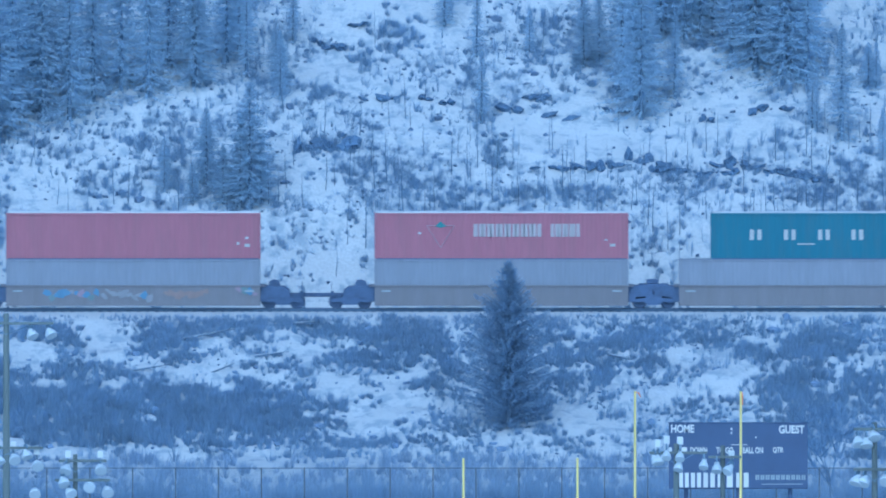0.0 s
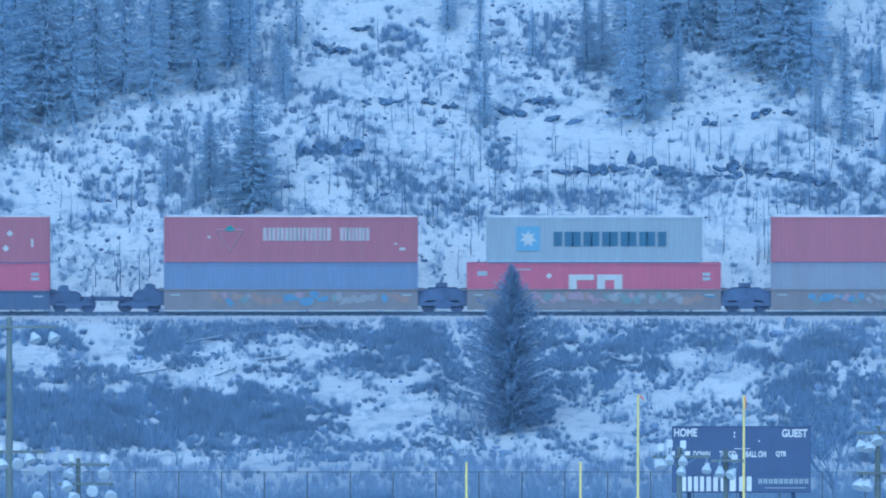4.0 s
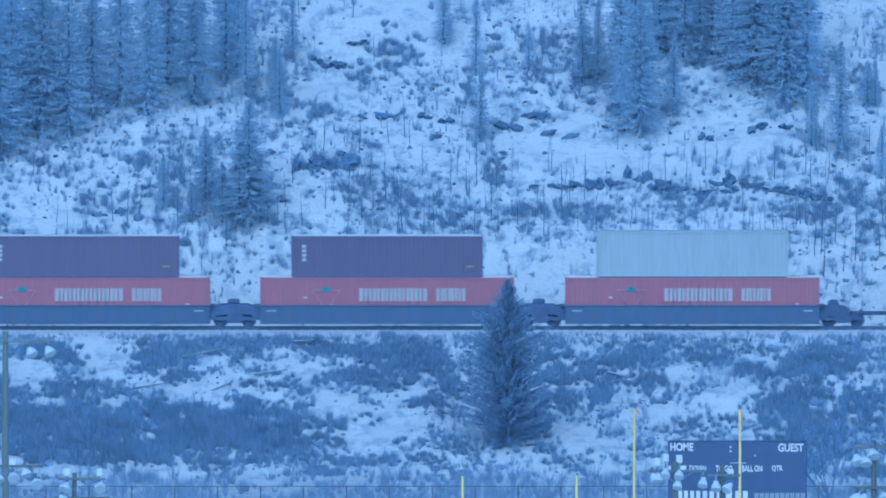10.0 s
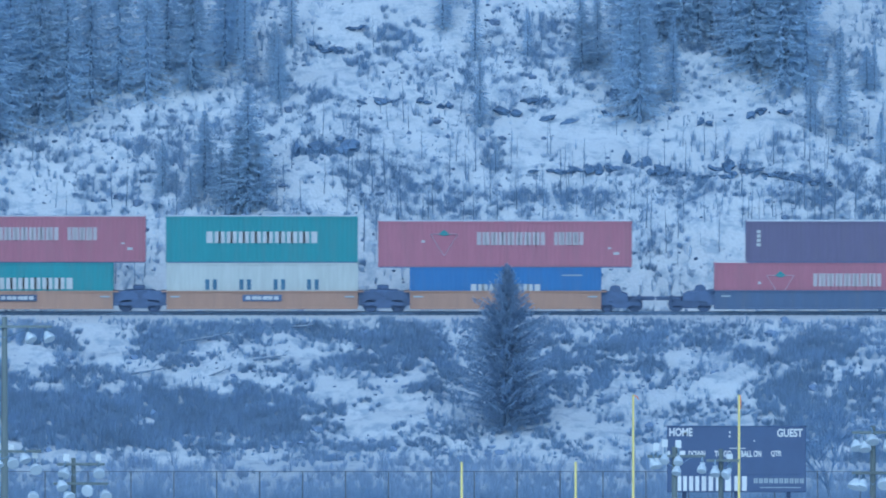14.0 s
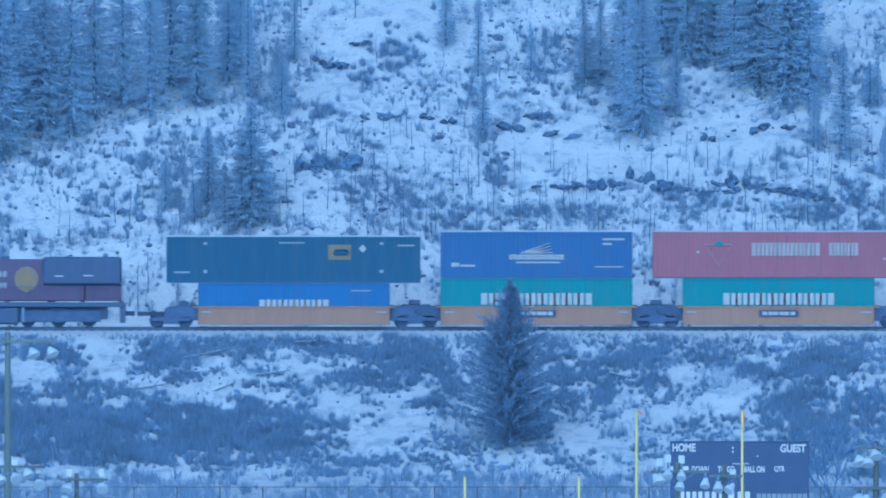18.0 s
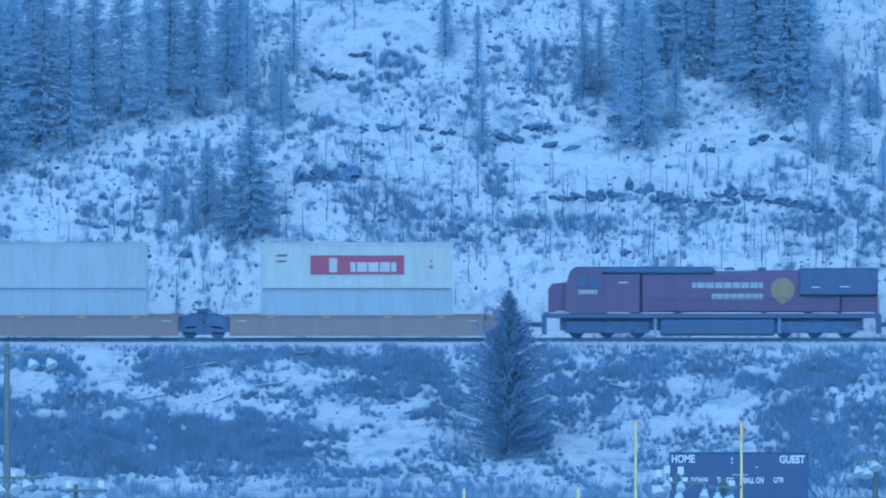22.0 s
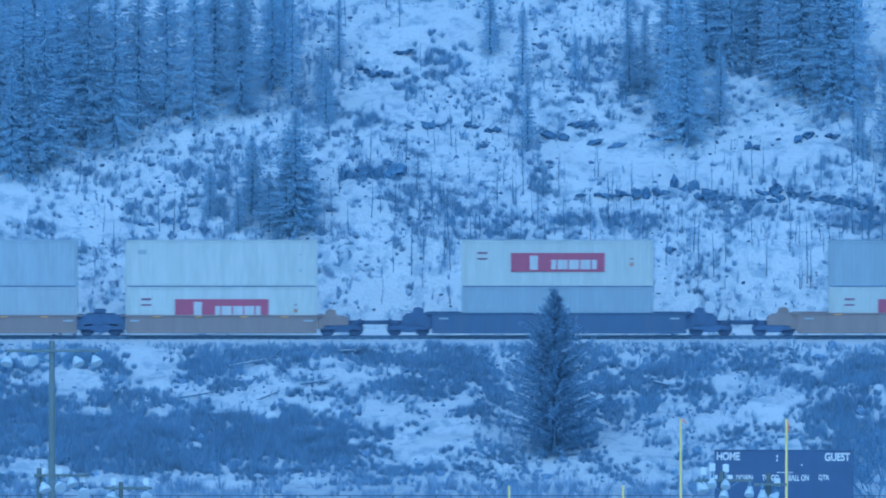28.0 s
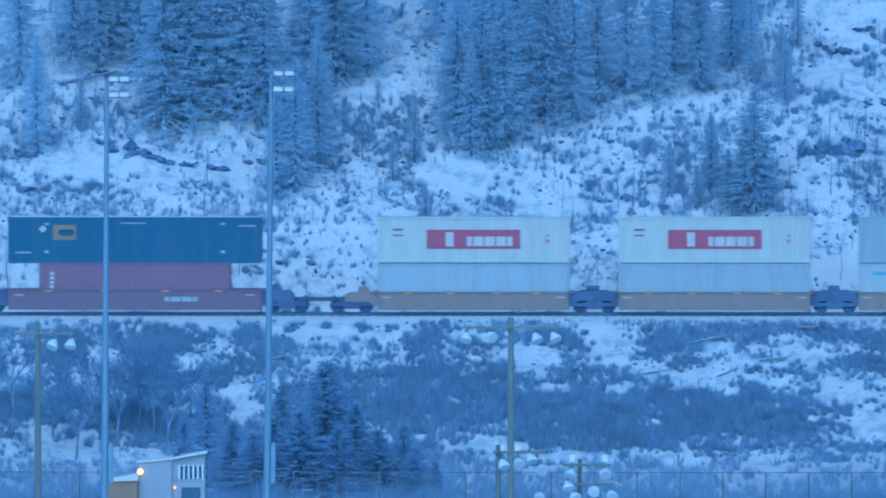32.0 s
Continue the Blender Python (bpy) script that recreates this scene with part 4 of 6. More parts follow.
def light_pole(x, y, top, arms, label, radius=0.18, bowl=0.33):
    """A wooden pole with crossarms of floodlights. arms: (height, from, to, lamps) with lamps as offset, drop, cap."""
    p = empty("light_pole", pose(x, y, 0))
    tagged(p, label, "light pole", "wooden light poles")
    bm = bmesh.new()
    rod(bm, (0, 0, -0.2), (0, 0, top), radius * 1.25, radius * 0.85, 14)
    part("pole", bm, WOODPOLE, p)
    for z, a, b, lamps in arms:
        part("crossarm", box(a, b, -0.30, -0.18, z - 0.06, z + 0.08, 0.01), WOODPOLE, p)
        bm = bmesh.new()
        rod(bm, (0, -0.24, z - 0.6), (a * 0.6, -0.24, z), 0.02, 0.02, 6)
        rod(bm, (0, -0.24, z - 0.6), (b * 0.6, -0.24, z), 0.02, 0.02, 6)
        part("brace", bm, GALV, p)
        for off, dz, cap in lamps:
            floodlight(p, off, z + dz, r=bowl, cap=cap)
    return p


light_pole(-23.95, 1380, 12.4, [(11.85, -2.6, 2.6, [(-2.4, -0.3, False), (-1.25, -0.34, False), (1.3, -0.34, False), (2.3, -0.3, False)])], "tall wooden pole with four white floodlights")
light_pole(-49.9, 1380, 12.1, [(11.5, -1.2, 2.0, [(0.95, -0.35, False), (1.85, -0.30, False)])], "tall wooden pole with two white floodlights")
light_pole(-24.5, 1372, 5.7, [(5.3, -0.3, 2.7, [(0.2, -0.4, True), (1.06, -0.4, True), (1.7, -0.1, False), (2.35, -0.75, True)])], "short wooden pole with crowded floodlights", 0.16)
light_pole(-19.95, 1365, 5.2, [(4.85, -0.9, 1.7, [(-0.4, -0.22, True), (1.35, -0.22, True)]), (3.8, -1.1, 1.9, [(-0.7, 0.15, False), (0.9, -0.18, False), (1.72, -0.4, False), (-0.4, -0.5, False), (-2.2, -0.5, False)])], "short wooden pole with two rows of floodlights", 0.14)
light_pole(12.05, 1300, 8.1, [(7.62, -1.4, 1.6, [(-1.2, -0.15, False), (-0.95, -0.1, True), (-0.5, 0.1, True), (0.2, 0.05, True), (0.15, -0.45, False), (1.45, -0.35, False)])], "short wooden pole with floodlights beside the scoreboard", 0.16, 0.25)
light_pole(14.45, 1300, 8.0, [(7.4, -0.75, 0.95, [(0.45, -0.45, True), (-0.3, -0.3, False)])], "short wooden pole with floodlights before the scoreboard", 0.14, 0.27)
light_pole(22.3, 1300, 9.2, [(8.85, -1.1, 0.9, [(-0.9, -0.4, False), (-0.45, -0.45, False), (-0.1, -0.1, False), (0.7, -0.4, False)]), (6.75, -1.1, 0.9, [(-0.85, -0.3, False), (-0.5, -0.35, False), (0.6, -0.3, False)])], "wooden pole with two rows of floodlights", 0.16)


def steel_pole(x, y, top, lean):
    p = empty("steel_light_pole", pose(x, y, 0, 0, lean, 0))
    tagged(p, "tall pale blue-grey steel floodlight mast", "light mast", "steel light masts")
    bm = bmesh.new()
    rod(bm, (0, 0, -0.3), (0, 0, top), 0.23, 0.10, 16)
    part("mast", bm, GALV, p)
    for z in (top - 0.15, top - 0.95):
        part("crossarm", box(-0.1, 1.3, -0.12, 0.02, z - 0.06, z + 0.06, 0.01), GALV, p)
        for k in range(2):
            lamp = part("floodlight", box(0.12 + 0.55 * k, 0.62 + 0.55 * k, -0.5, -0.1, z - 0.02, z + 0.30, 0.06), LAMP_WHITE, p, "pale box floodlight")
            part("visor", box(0.10 + 0.55 * k, 0.64 + 0.55 * k, -0.62, -0.1, z + 0.30, z + 0.34), GALV, lamp)
    part("control_box", box(0.16, 0.42, -0.2, 0.2, 6.6, 8.7, 0.03), GALV, p, "long pale control cabinet")
    return p


steel_pole(-34.95, 1290, 27.7, 0.6)
steel_pole(-43.25, 1290, 27.4, 0.3)


def fence():
    f = empty("chain_link_fence", pose(0, 1419, 0))
    tagged(f, "chain-link fence on thin dark posts", "fence", kind="structure")
    post = bmesh.new()
    rod(post, (0, 0, -0.15), (0, 0, 2.52), 0.035, 0.035, 8)
    me = mesh("fence_post", post, WIRE)
    for i in range(46):
        x = -78 + i * 2.42
        if abs(x + 44) < 2.6:
            continue
        part("fence_post", me, WIRE, f).location = (x, 0, 0)
    bm = bmesh.new()
    rod(bm, (-78, 0, 2.48), (-46.6, 0, 2.48), 0.022, 0.022, 6)
    rod(bm, (-41.4, 0, 2.48), (31, 0, 2.48), 0.022, 0.022, 6)
    part("top_rail", bm, WIRE, f)
    a, b = [], []
    n = 900
    for i in range(n):
        x = -78 + 109 * i / n
        if -46.6 < x < -41.4:
            continue
        for s in (-1, 1):
            a.append((x, 0.04 * s, 0.02)), b.append((x + s * 2.3, 0.04 * s, 2.45))
    v, q = prisms(a, b, np.full(len(a), 0.0022), np.full(len(a), 0.0022))
    part("wire_mesh", raw_mesh("wire_mesh", v.tolist(), q.tolist(), WIRE), WIRE, f, "thin diamond wire mesh")


fence()


def field_hut():
    h = empty("field_building", pose(-44.0, 1407, 0))
    tagged(h, "small pale building with lit lamp at its corner", "building")
    part("wall", plate([(-1.25, 0), (-1.25, 3.45), (0.6, 3.62), (0.6, 0)], 0, 2.6), CLAD, h)
    part("wall", plate([(0.6, 0), (0.6, 3.62), (2.45, 3.95), (2.45, 0)], 0.25, 2.6), CLAD, h)
    part("roof", plate([(-1.4, 3.42), (-1.4, 3.52), (0.6, 3.72), (2.6, 4.08), (2.6, 3.98), (0.6, 3.62)], -0.1, 2.75), SNOW, h, "snow-dusted roof edge")
    win = part("window_band", box(1.0, 2.38, 0.18, 0.26, 2.55, 3.25, 0.01), GLASS, h)
    for k in range(6):
        part("mullion", box(1.0 + 0.26 * k, 1.06 + 0.26 * k, 0.14, 0.2, 2.5, 3.3), WHITE, win, "white mullion")
    part("door", box(1.15, 2.2, 0.18, 0.26, 0.6, 2.05, 0.02), GLASS, h, "blue-grey panel door")
    part("lamp_globe", lump(bmesh.new(), -1.15, -0.18, 2.95, 0.17, 0.17, 0.17, 0.0, 2), LAMP_GLOW, h, "glowing warm lamp")
    part("lamp_globe", lump(bmesh.new(), 0.78, 0.1, 2.05, 0.08, 0.08, 0.08, 0.0, 2), AMBER_GLOW, h, "small glowing amber lamp")
    bm = bmesh.new()
    rod(bm, (1.0, 1.2, 3.8), (1.0, 1.2, 4.2), 0.05, 0.05, 8)
    put(bm, 0.7, 1.05, 1.1, 1.3, 3.75, 3.95)
    part("vent_pipe", bm, BLACK, h)
    s = empty("storage_shed", pose(-46.1, 1406.5, 0))
    tagged(s, "low brown wooden storage shed beside a pale building", "shed")
    part("wall", box(-0.85, 0.82, 0, 2.2, 0, 2.45, 0.02), BROWN_CLAD, s)
    part("roof", plate([(-1.0, 2.40), (-1.0, 2.52), (0.84, 2.85), (0.84, 2.45)], -0.15, 2.3), SNOW, s, "snowy lean-to roof")


field_hut()


# ---- spruces ----
def spruce_meshes(seed, high, spread, gaps=0.0, outline=None, lift=0.0, sprays=1.0, thin=0.9):
    """Trunk and crown of a spruce: whorls of boughs, each bough set with many short needle sprays."""
    rng = np.random.default_rng(seed)
    bm = bmesh.new()
    rod(bm, (0, 0, -0.4), (0, 0, high * 0.97), 0.018 * high + 0.02, 0.015, 8)
    trunk = mesh("trunk", bm, BARK)
    outline = outline or ((0, 0.04), (0.15, 0.24), (0.4, 0.54), (0.7, 0.86), (0.93, 1.0), (1.0, 0.8))
    a, b, r = [], [], []
    z = high * 0.02
    while z < high * 0.985:
        f = 1 - z / high
        reach = spread * float(np.interp(f, [p[0] for p in outline], [p[1] for p in outline])) * rng.uniform(0.8, 1.12) + 0.06
        n = int(rng.integers(8, 13))
        turn = rng.uniform(0, 6.28)
        for k in range(n):
            if rng.random() < gaps + thin * max(f - 0.45, 0):
                continue
            an = turn + 6.283 * k / n + rng.uniform(-0.35, 0.35)
            L = reach * rng.uniform(0.55, 1.15)
            d, side = np.array([math.cos(an), math.sin(an), 0.0]), np.array([-math.sin(an), math.cos(an), 0.0])
            root = np.array([0, 0, z + rng.uniform(-0.3, 0.3)])
            bend = (lift * (1.25 - f) - 0.45 * (0.3 + f) * (1 - lift)) * L

            def along(q):
                q = np.asarray(q)[:, None]
                return root + d * (L * q) + np.array([0, 0, 1.0]) * (bend * q + 0.28 * L * q * q)

            p = along([0.0, 0.5, 1.0])
            a += [p[0], p[1]]
            b += [p[1] + (p[1] - p[0]) * 0.1, p[2] + (p[2] - p[1]) * 0.1]
            r += [0.05, 0.04]
            m = int((9 + 10 * L) * sprays)
            q = rng.uniform(0.05, 1.0, m) ** 0.75
            st = along(q)
            ll = (0.10 + 0.20 * min(L, 2.0) * (1.15 - q)) * rng.uniform(0.5, 1.25, m)
            dr = side * (rng.choice([-1, 1], m) * rng.uniform(0.1, 0.9, m))[:, None] + d * rng.uniform(0.2, 0.9, m)[:, None]
            dr[:, 2] += rng.uniform(-1.0, 0.5, m)
            a += list(st)
            b += list(st + dr * ll[:, None])
            r += list(0.026 + 0.04 * ll)
        z += max(0.10, 0.020 * high * (0.5 + 0.6 * f)) * rng.uniform(0.8, 1.2)
    a.append(np.array([0, 0, high * 0.9])), b.append(np.array([0, 0, high * 1.03])), r.append(0.06)
    v, q = blades(a, b, r, seed)
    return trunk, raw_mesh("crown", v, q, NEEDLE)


KINDS = [spruce_meshes(11, 10.0, 2.3, 0.08), spruce_meshes(12, 10.0, 1.9, 0.15), spruce_meshes(13, 10.0, 2.7, 0.1), spruce_meshes(14, 10.0, 1.35, 0.2), spruce_meshes(15, 10.0, 2.5, 0.08),
         spruce_meshes(16, 10.4, 3.2, 0.06, ((0, 0.03), (0.1, 0.17), (0.27, 0.46), (0.42, 0.76), (0.7, 1.0), (0.92, 0.88), (1.0, 0.6)), 0.42, 1.8, 0.0)]


# Crown copy in the needle tone that has less haze painted in.
def less_hazed(crown):
    me = crown.copy()
    me.materials[0] = NEEDLE_LESS_HAZE
    return me


VALLEY = [less_hazed(k[1]) for k in KINDS]
# The spruce before the bank gets the tone with the least haze.
VALLEY[5].materials[0] = NEEDLE_LEAST_HAZE


# Hillside spruces take the needles with the most haze in their colour.
def spruce(x, y, high, kind, wide=1.0, label="dark spruce on the hillside, paled with distance haze", far_haze=True):
    t = empty("spruce_tree", pose(x, y, ground_z(x, y) - 0.15, 0, 0, (x * 77 + y * 31) % 360))
    s = high / 10.0
    t.scale = (s * wide, s * wide, s)
    tagged(t, label, "tree", "spruces")
    part("trunk", KINDS[kind][0], BARK, t)
    part("crown", KINDS[kind][1] if far_haze else VALLEY[kind], NEEDLE if far_haze else NEEDLE_LESS_HAZE, t, "dark drooping needle boughs")
    return t


SPRUCES_FAR_WEST = [
    (-60, 1627, 9.9, 4, 1), (-58.7, 1621, 7.3, 0, 1), (-56.7, 1630.7, 10, 4, 1.1), (-55.9, 1623.4, 3.5, 1, 1.2), (-54.9, 1630, 9.5, 0, 1.1), (-54.3, 1630.9, 9.5, 4, 1),
    (-52.9, 1631.2, 9.5, 4, 1), (-52.3, 1629.5, 8.2, 0, 1), (-52.1, 1631.4, 9.9, 0, 1), (-50.6, 1624, 12.9, 4, 1.1), (-49.9, 1625.3, 13.9, 0, 1), (-48.9, 1624.5, 12.9, 0, 1.1),
    (-47.2, 1625.1, 12.2, 4, 1.1), (-46.1, 1625.9, 14.2, 4, 1), (-45.4, 1624.4, 12.7, 0, 1.1), (-44.1, 1624, 11.8, 4, 1), (-43.1, 1617.1, 7.1, 1, 1.2), (-41.9, 1616.9, 8.7, 1, 1.3),
    (-41.4, 1626.9, 11, 0, 1)]
SPRUCES_MORE = [
    (12.5, 1625.2, 11, 4, 1), (9.1, 1629.2, 4.2, 4, 1.4), (15.7, 1631.6, 9, 4, 1), (17.5, 1632.1, 8, 0, 1), (14.4, 1632.4, 9, 0, 1), (20.2, 1628.8, 10, 4, 1.2), (22.4, 1628.3, 10.5, 0, 1.2),
    (18.8, 1629.9, 9, 4, 1), (23.8, 1623.0, 3.8, 3, 1.2), (-16.1, 1627.1, 10, 4, 1), (-10.8, 1627.7, 4.2, 0, 1.1), (-13.2, 1631.3, 7, 4, 1), (27.5, 1627.1, 3, 4, 1.6), (5.6, 1630.2, 3, 1, 1.2)]
SPRUCES_WEST = [
    (-41.2, 1625.3, 10.2, 0, 1.1), (-40.5, 1618.9, 8.7, 0, 1), (-39.6, 1627.7, 11, 4, 1), (-39.2, 1628.1, 10.2, 0, 1), (-37.6, 1628.2, 10.5, 0, 1), (-35.7, 1618.4, 3.3, 1, 1),
    (-34.3, 1619.9, 4.7, 1, 1), (-33.5, 1614.9, 2.2, 1, 1.1), (-32.7, 1632, 9.5, 0, 1), (-31.8, 1622.3, 7.8, 1, 1.2), (-31.6, 1621.9, 11, 0, 1), (-31.4, 1627.6, 10.6, 4, 1),
    (-30.7, 1620.8, 7.3, 0, 1), (-30, 1622.4, 11.5, 4, 1), (-29.6, 1621.5, 7.6, 1, 1.2), (-29.4, 1628.7, 11, 0, 1), (-28.6, 1622.2, 11.5, 0, 1), (-27.8, 1624, 11.5, 0, 1),
    (-26.5, 1628.7, 10.6, 0, 1)]
SPRUCES_MIDDLE = [
    (-25.8, 1624.4, 12, 4, 1), (-24.1, 1624.2, 10.6, 0, 0.95), (-22.6, 1625.8, 10.7, 4, 0.85), (-20.8, 1626.7, 10.8, 0, 0.85), (-19, 1626, 9.8, 1, 1), (-17.9, 1617.1, 3.6, 0, 1.1),
    (-17.7, 1628.7, 9.5, 0, 1), (-16.1, 1615.6, 2.7, 4, 1.4), (-16, 1627, 7.7, 1, 1.1), (-15.2, 1617.1, 5.3, 0, 1.3), (-14.1, 1615.3, 3.9, 4, 1.5), (-14, 1630, 7.9, 0, 1),
    (-13, 1614.9, 5.6, 4, 1.3), (-12.7, 1628.1, 7.3, 3, 1), (-12.4, 1614.6, 8.3, 0, 1.25), (-11.7, 1615, 4.6, 0, 1.3), (-10.5, 1625.6, 4.4, 0, 1.1), (-9.7, 1631.7, 5.3, 3, 1),
    (-5.3, 1628.4, 1.5, 1, 1)]
SPRUCES_EAST = [
    (0.1, 1632.8, 4.6, 1, 1.2), (2.2, 1629.8, 5.5, 3, 1), (2.5, 1623.9, 4.8, 3, 1.3), (3.5, 1619.3, 2.4, 3, 1.2), (9, 1632, 5.5, 3, 1), (10.1, 1629.5, 5.7, 1, 0.9),
    (11.6, 1629.2, 8.4, 0, 1), (12.8, 1624.5, 9.3, 4, 0.9), (14.1, 1632, 7.3, 0, 1), (15, 1626.5, 5.8, 3, 1.2), (16.7, 1631.4, 7.7, 1, 1), (20, 1629.5, 9, 0, 1),
    (21.1, 1630.9, 8.8, 4, 1), (22, 1627.8, 10.4, 4, 1.1), (23.6, 1627.6, 9.5, 0, 1), (24.1, 1622.6, 3.6, 3, 1), (25.7, 1621.7, 7.7, 3, 1.25), (28, 1627, 3.3, 1, 1),
    (28.3, 1619.6, 3.6, 1, 1)]
def snowy_boughs(tree, high):
    """A few flat pads of snow lying on the lower boughs."""
    for k in range(3):
        an, z = random.uniform(3.6, 5.8), random.uniform(1.6, 4.0)
        out = 2.0 * (1 - z / 10)
        bm = lump(bmesh.new(), 0, 0, 0, random.uniform(0.18, 0.36), 0.16, 0.07, 0.5, 2)
        ob = part("snow_pad", bm, SNOW, tree, "pad of snow on a bough")
        ob.matrix_basis = pose(out * math.cos(an), out * math.sin(an), z)


for sx, sy, sh, sk, sw in SPRUCES_MORE + SPRUCES_FAR_WEST + SPRUCES_WEST + SPRUCES_MIDDLE + SPRUCES_EAST:
    spruce(sx, sy, sh, sk, sw)
spruce(4.12, 1577.6, 10.0, 5, 1.0, "tall dark spruce standing before the railway bank", False)
for sx, sy, sh, sk, sw in [
    (-35.4, 1434, 9.9, 0, 2.2), (-38.0, 1436, 8.8, 4, 1.6), (-33.7, 1432, 7.4, 4, 2.1), (-31.0, 1434, 6.3, 0, 2.1), (-32.4, 1430, 5.6, 2, 2.2), (-42.4, 1438, 10.0, 1, 1.25),
    (-40.7, 1431, 6.2, 0, 2.0), (-39.4, 1429, 5.4, 2, 2.2), (-36.8, 1429, 6.6, 2, 2.3), (-34.6, 1428, 5.6, 2, 2.3), (-29.2, 1432, 4.0, 2, 2.0), (-43.8, 1444, 7.6, 1, 1.5),
    (-36.2, 1438, 8.9, 4, 2.0), (-34.4, 1439, 7.9, 0, 2.1), (-30.2, 1429, 4.6, 2, 2.2), (-38.4, 1431, 6.4, 2, 2.0)]:
    snowy_boughs(spruce(sx, sy, sh, sk, sw, "dark spruce beyond the field fence", False), sh)


# ---- brush, grass tufts, stones, saplings ----
# open snow: x, y, half width, half depth
CLEAR_HILL = [
    (-53.9, 1618.9, 4, 2.1), (-52.5, 1619.9, 4.4, 2.1), (-48.3, 1627, 2.2, 2.1), (-45.9, 1619.6, 4.4, 2.1), (-30.7, 1618.4, 4, 1.8), (-24.8, 1616.9, 3.3, 1.6),
    (-8.2, 1628.7, 2.2, 1.8), (-8.1, 1617.4, 1.8, 2.1), (-6.7, 1610.7, 2.2, 1.6), (-3.1, 1633.7, 5.5, 2.3), (8.2, 1623.4, 4, 2.1), (11.5, 1621, 4, 1.6),
    (19.5, 1624.2, 4.4, 2.9)]
CLEAR_BANK_WEST = [
    (-57, 1584.1, 1.4, 2.04), (-55.3, 1575.4, 2.1, 2.55), (-52.7, 1583.2, 1.4, 1.7), (-50.8, 1588.6, 1.1, 1.36), (-47.7, 1581.3, 1.4, 1.19), (-46.7, 1594.4, 2.9, 0.85),
    (-44.9, 1584.1, 0.9, 2.21), (-43.1, 1594.4, 2.1, 1.02), (-39.7, 1588.6, 1.1, 1.36), (-37, 1594, 4.6, 1.19), (-33.4, 1592.2, 1.1, 1.19), (-33, 1576.4, 2.1, 0.85),
    (-30.1, 1587.7, 0.9, 1.53), (-28.8, 1574.4, 2.9, 1.36), (-27.3, 1589.5, 0.9, 1.36), (-25.9, 1596.7, 1.4, 0.43), (-25.8, 1589, 1.1, 1.87), (-25, 1585, 1.1, 1.19),
    (-23.8, 1572.9, 2.1, 0.77), (-22.7, 1591.1, 1.1, 1.02), (-22.1, 1593, 1.4, 3.2), (-21.2, 1579.8, 0.5, 0.68), (-21.1, 1594.4, 0.6, 0.94)]
CLEAR_BANK_EAST = [
    (-20.7, 1589.7, 0.6, 0.68), (-20.7, 1583, 1, 1.36), (-17.4, 1572.7, 1.6, 0.68), (-16.2, 1587.2, 1, 0.77), (-14.4, 1590.6, 0.7, 0.6), (-12.3, 1590.6, 0.5, 0.85),
    (-11.1, 1572.3, 2.1, 0.68), (-9.4, 1589.6, 1.8, 1.6), (-8, 1589.3, 1.6, 1.7), (-8, 1583.2, 1.4, 1.19), (-3.7, 1579.8, 3.4, 2.89), (8.2, 1579.3, 1.3, 2.89),
    (8.8, 1593.1, 0.9, 1.36), (10.5, 1573.4, 2.1, 1.36), (11, 1577.3, 2.1, 1.87), (13.7, 1583.2, 1.1, 1.19), (15.2, 1588.6, 0.9, 1.87), (15.2, 1593.1, 1.1, 0.85),
    (18, 1584.1, 1.3, 2.04), (19.4, 1579.3, 1.4, 1.7), (20.8, 1592, 1.4, 1.4), (20.9, 1591.3, 0.9, 1.36), (24.6, 1573.4, 1.4, 1.19)]
CLEAR_BANK_LOW = [
    (-21.1, 1591.6, 1.3, 2.4), (-19.4, 1584.7, 1, 1.8), (-6.6, 1582.5, 1.8, 3.6), (-26.6, 1589.2, 0.8, 3.4), (-39.8, 1594, 3.9, 1.6), (-56.5, 1577.5, 2, 2), (-44.5, 1581.8, 1, 3.2), (-36, 1577.5, 1.1, 1.6)]
CLEAR_HILL_MORE = [
    (7.0, 1623.0, 3.6, 1.6), (18.7, 1624.1, 3.6, 2.7), (-3.9, 1635.8, 2.6, 1.9), (-27.1, 1617.2, 1.6, 1.2), (-6.1, 1628.5, 1.3, 2.2), (11.0, 1621.9, 2.2, 1.4)]
CLEAR = CLEAR_HILL_MORE + CLEAR_BANK_LOW + CLEAR_HILL + CLEAR_BANK_WEST + CLEAR_BANK_EAST
# thick shrub patches: x, y, half width, half depth, shrubs, height
DENSE_HILL_FAR_WEST = [
    (-56.8, 1617.4, 2.2, 1, 21, 0.8), (-53.9, 1617.4, 2.2, 1, 21, 0.8), (-51.5, 1611.1, 1.5, 1, 14, 0.8), (-50.1, 1613.9, 1.5, 0.8, 10, 0.55), (-47.3, 1617.4, 2.2, 0.7, 15, 0.55), (-42.9, 1613.9, 2.2, 0.8, 16, 0.55),
    (-40.5, 1621.5, 1.5, 3, 43, 0.8), (-37.7, 1623.1, 2.2, 2, 43, 0.8), (-35.1, 1621, 1.8, 2, 36, 0.8), (-34.8, 1624.2, 1.5, 2, 29, 0.8), (-34.2, 1613.4, 1.5, 1, 14, 0.8), (-33.2, 1617.4, 1.1, 0.6, 6, 0.55),
    (-30.5, 1612.9, 1.1, 0.7, 7, 0.55), (-29.1, 1614.4, 1.5, 1, 14, 0.8), (-28.5, 1617.4, 1.1, 1.5, 16, 0.8), (-26.8, 1615.5, 1.1, 0.5, 5, 0.55)]
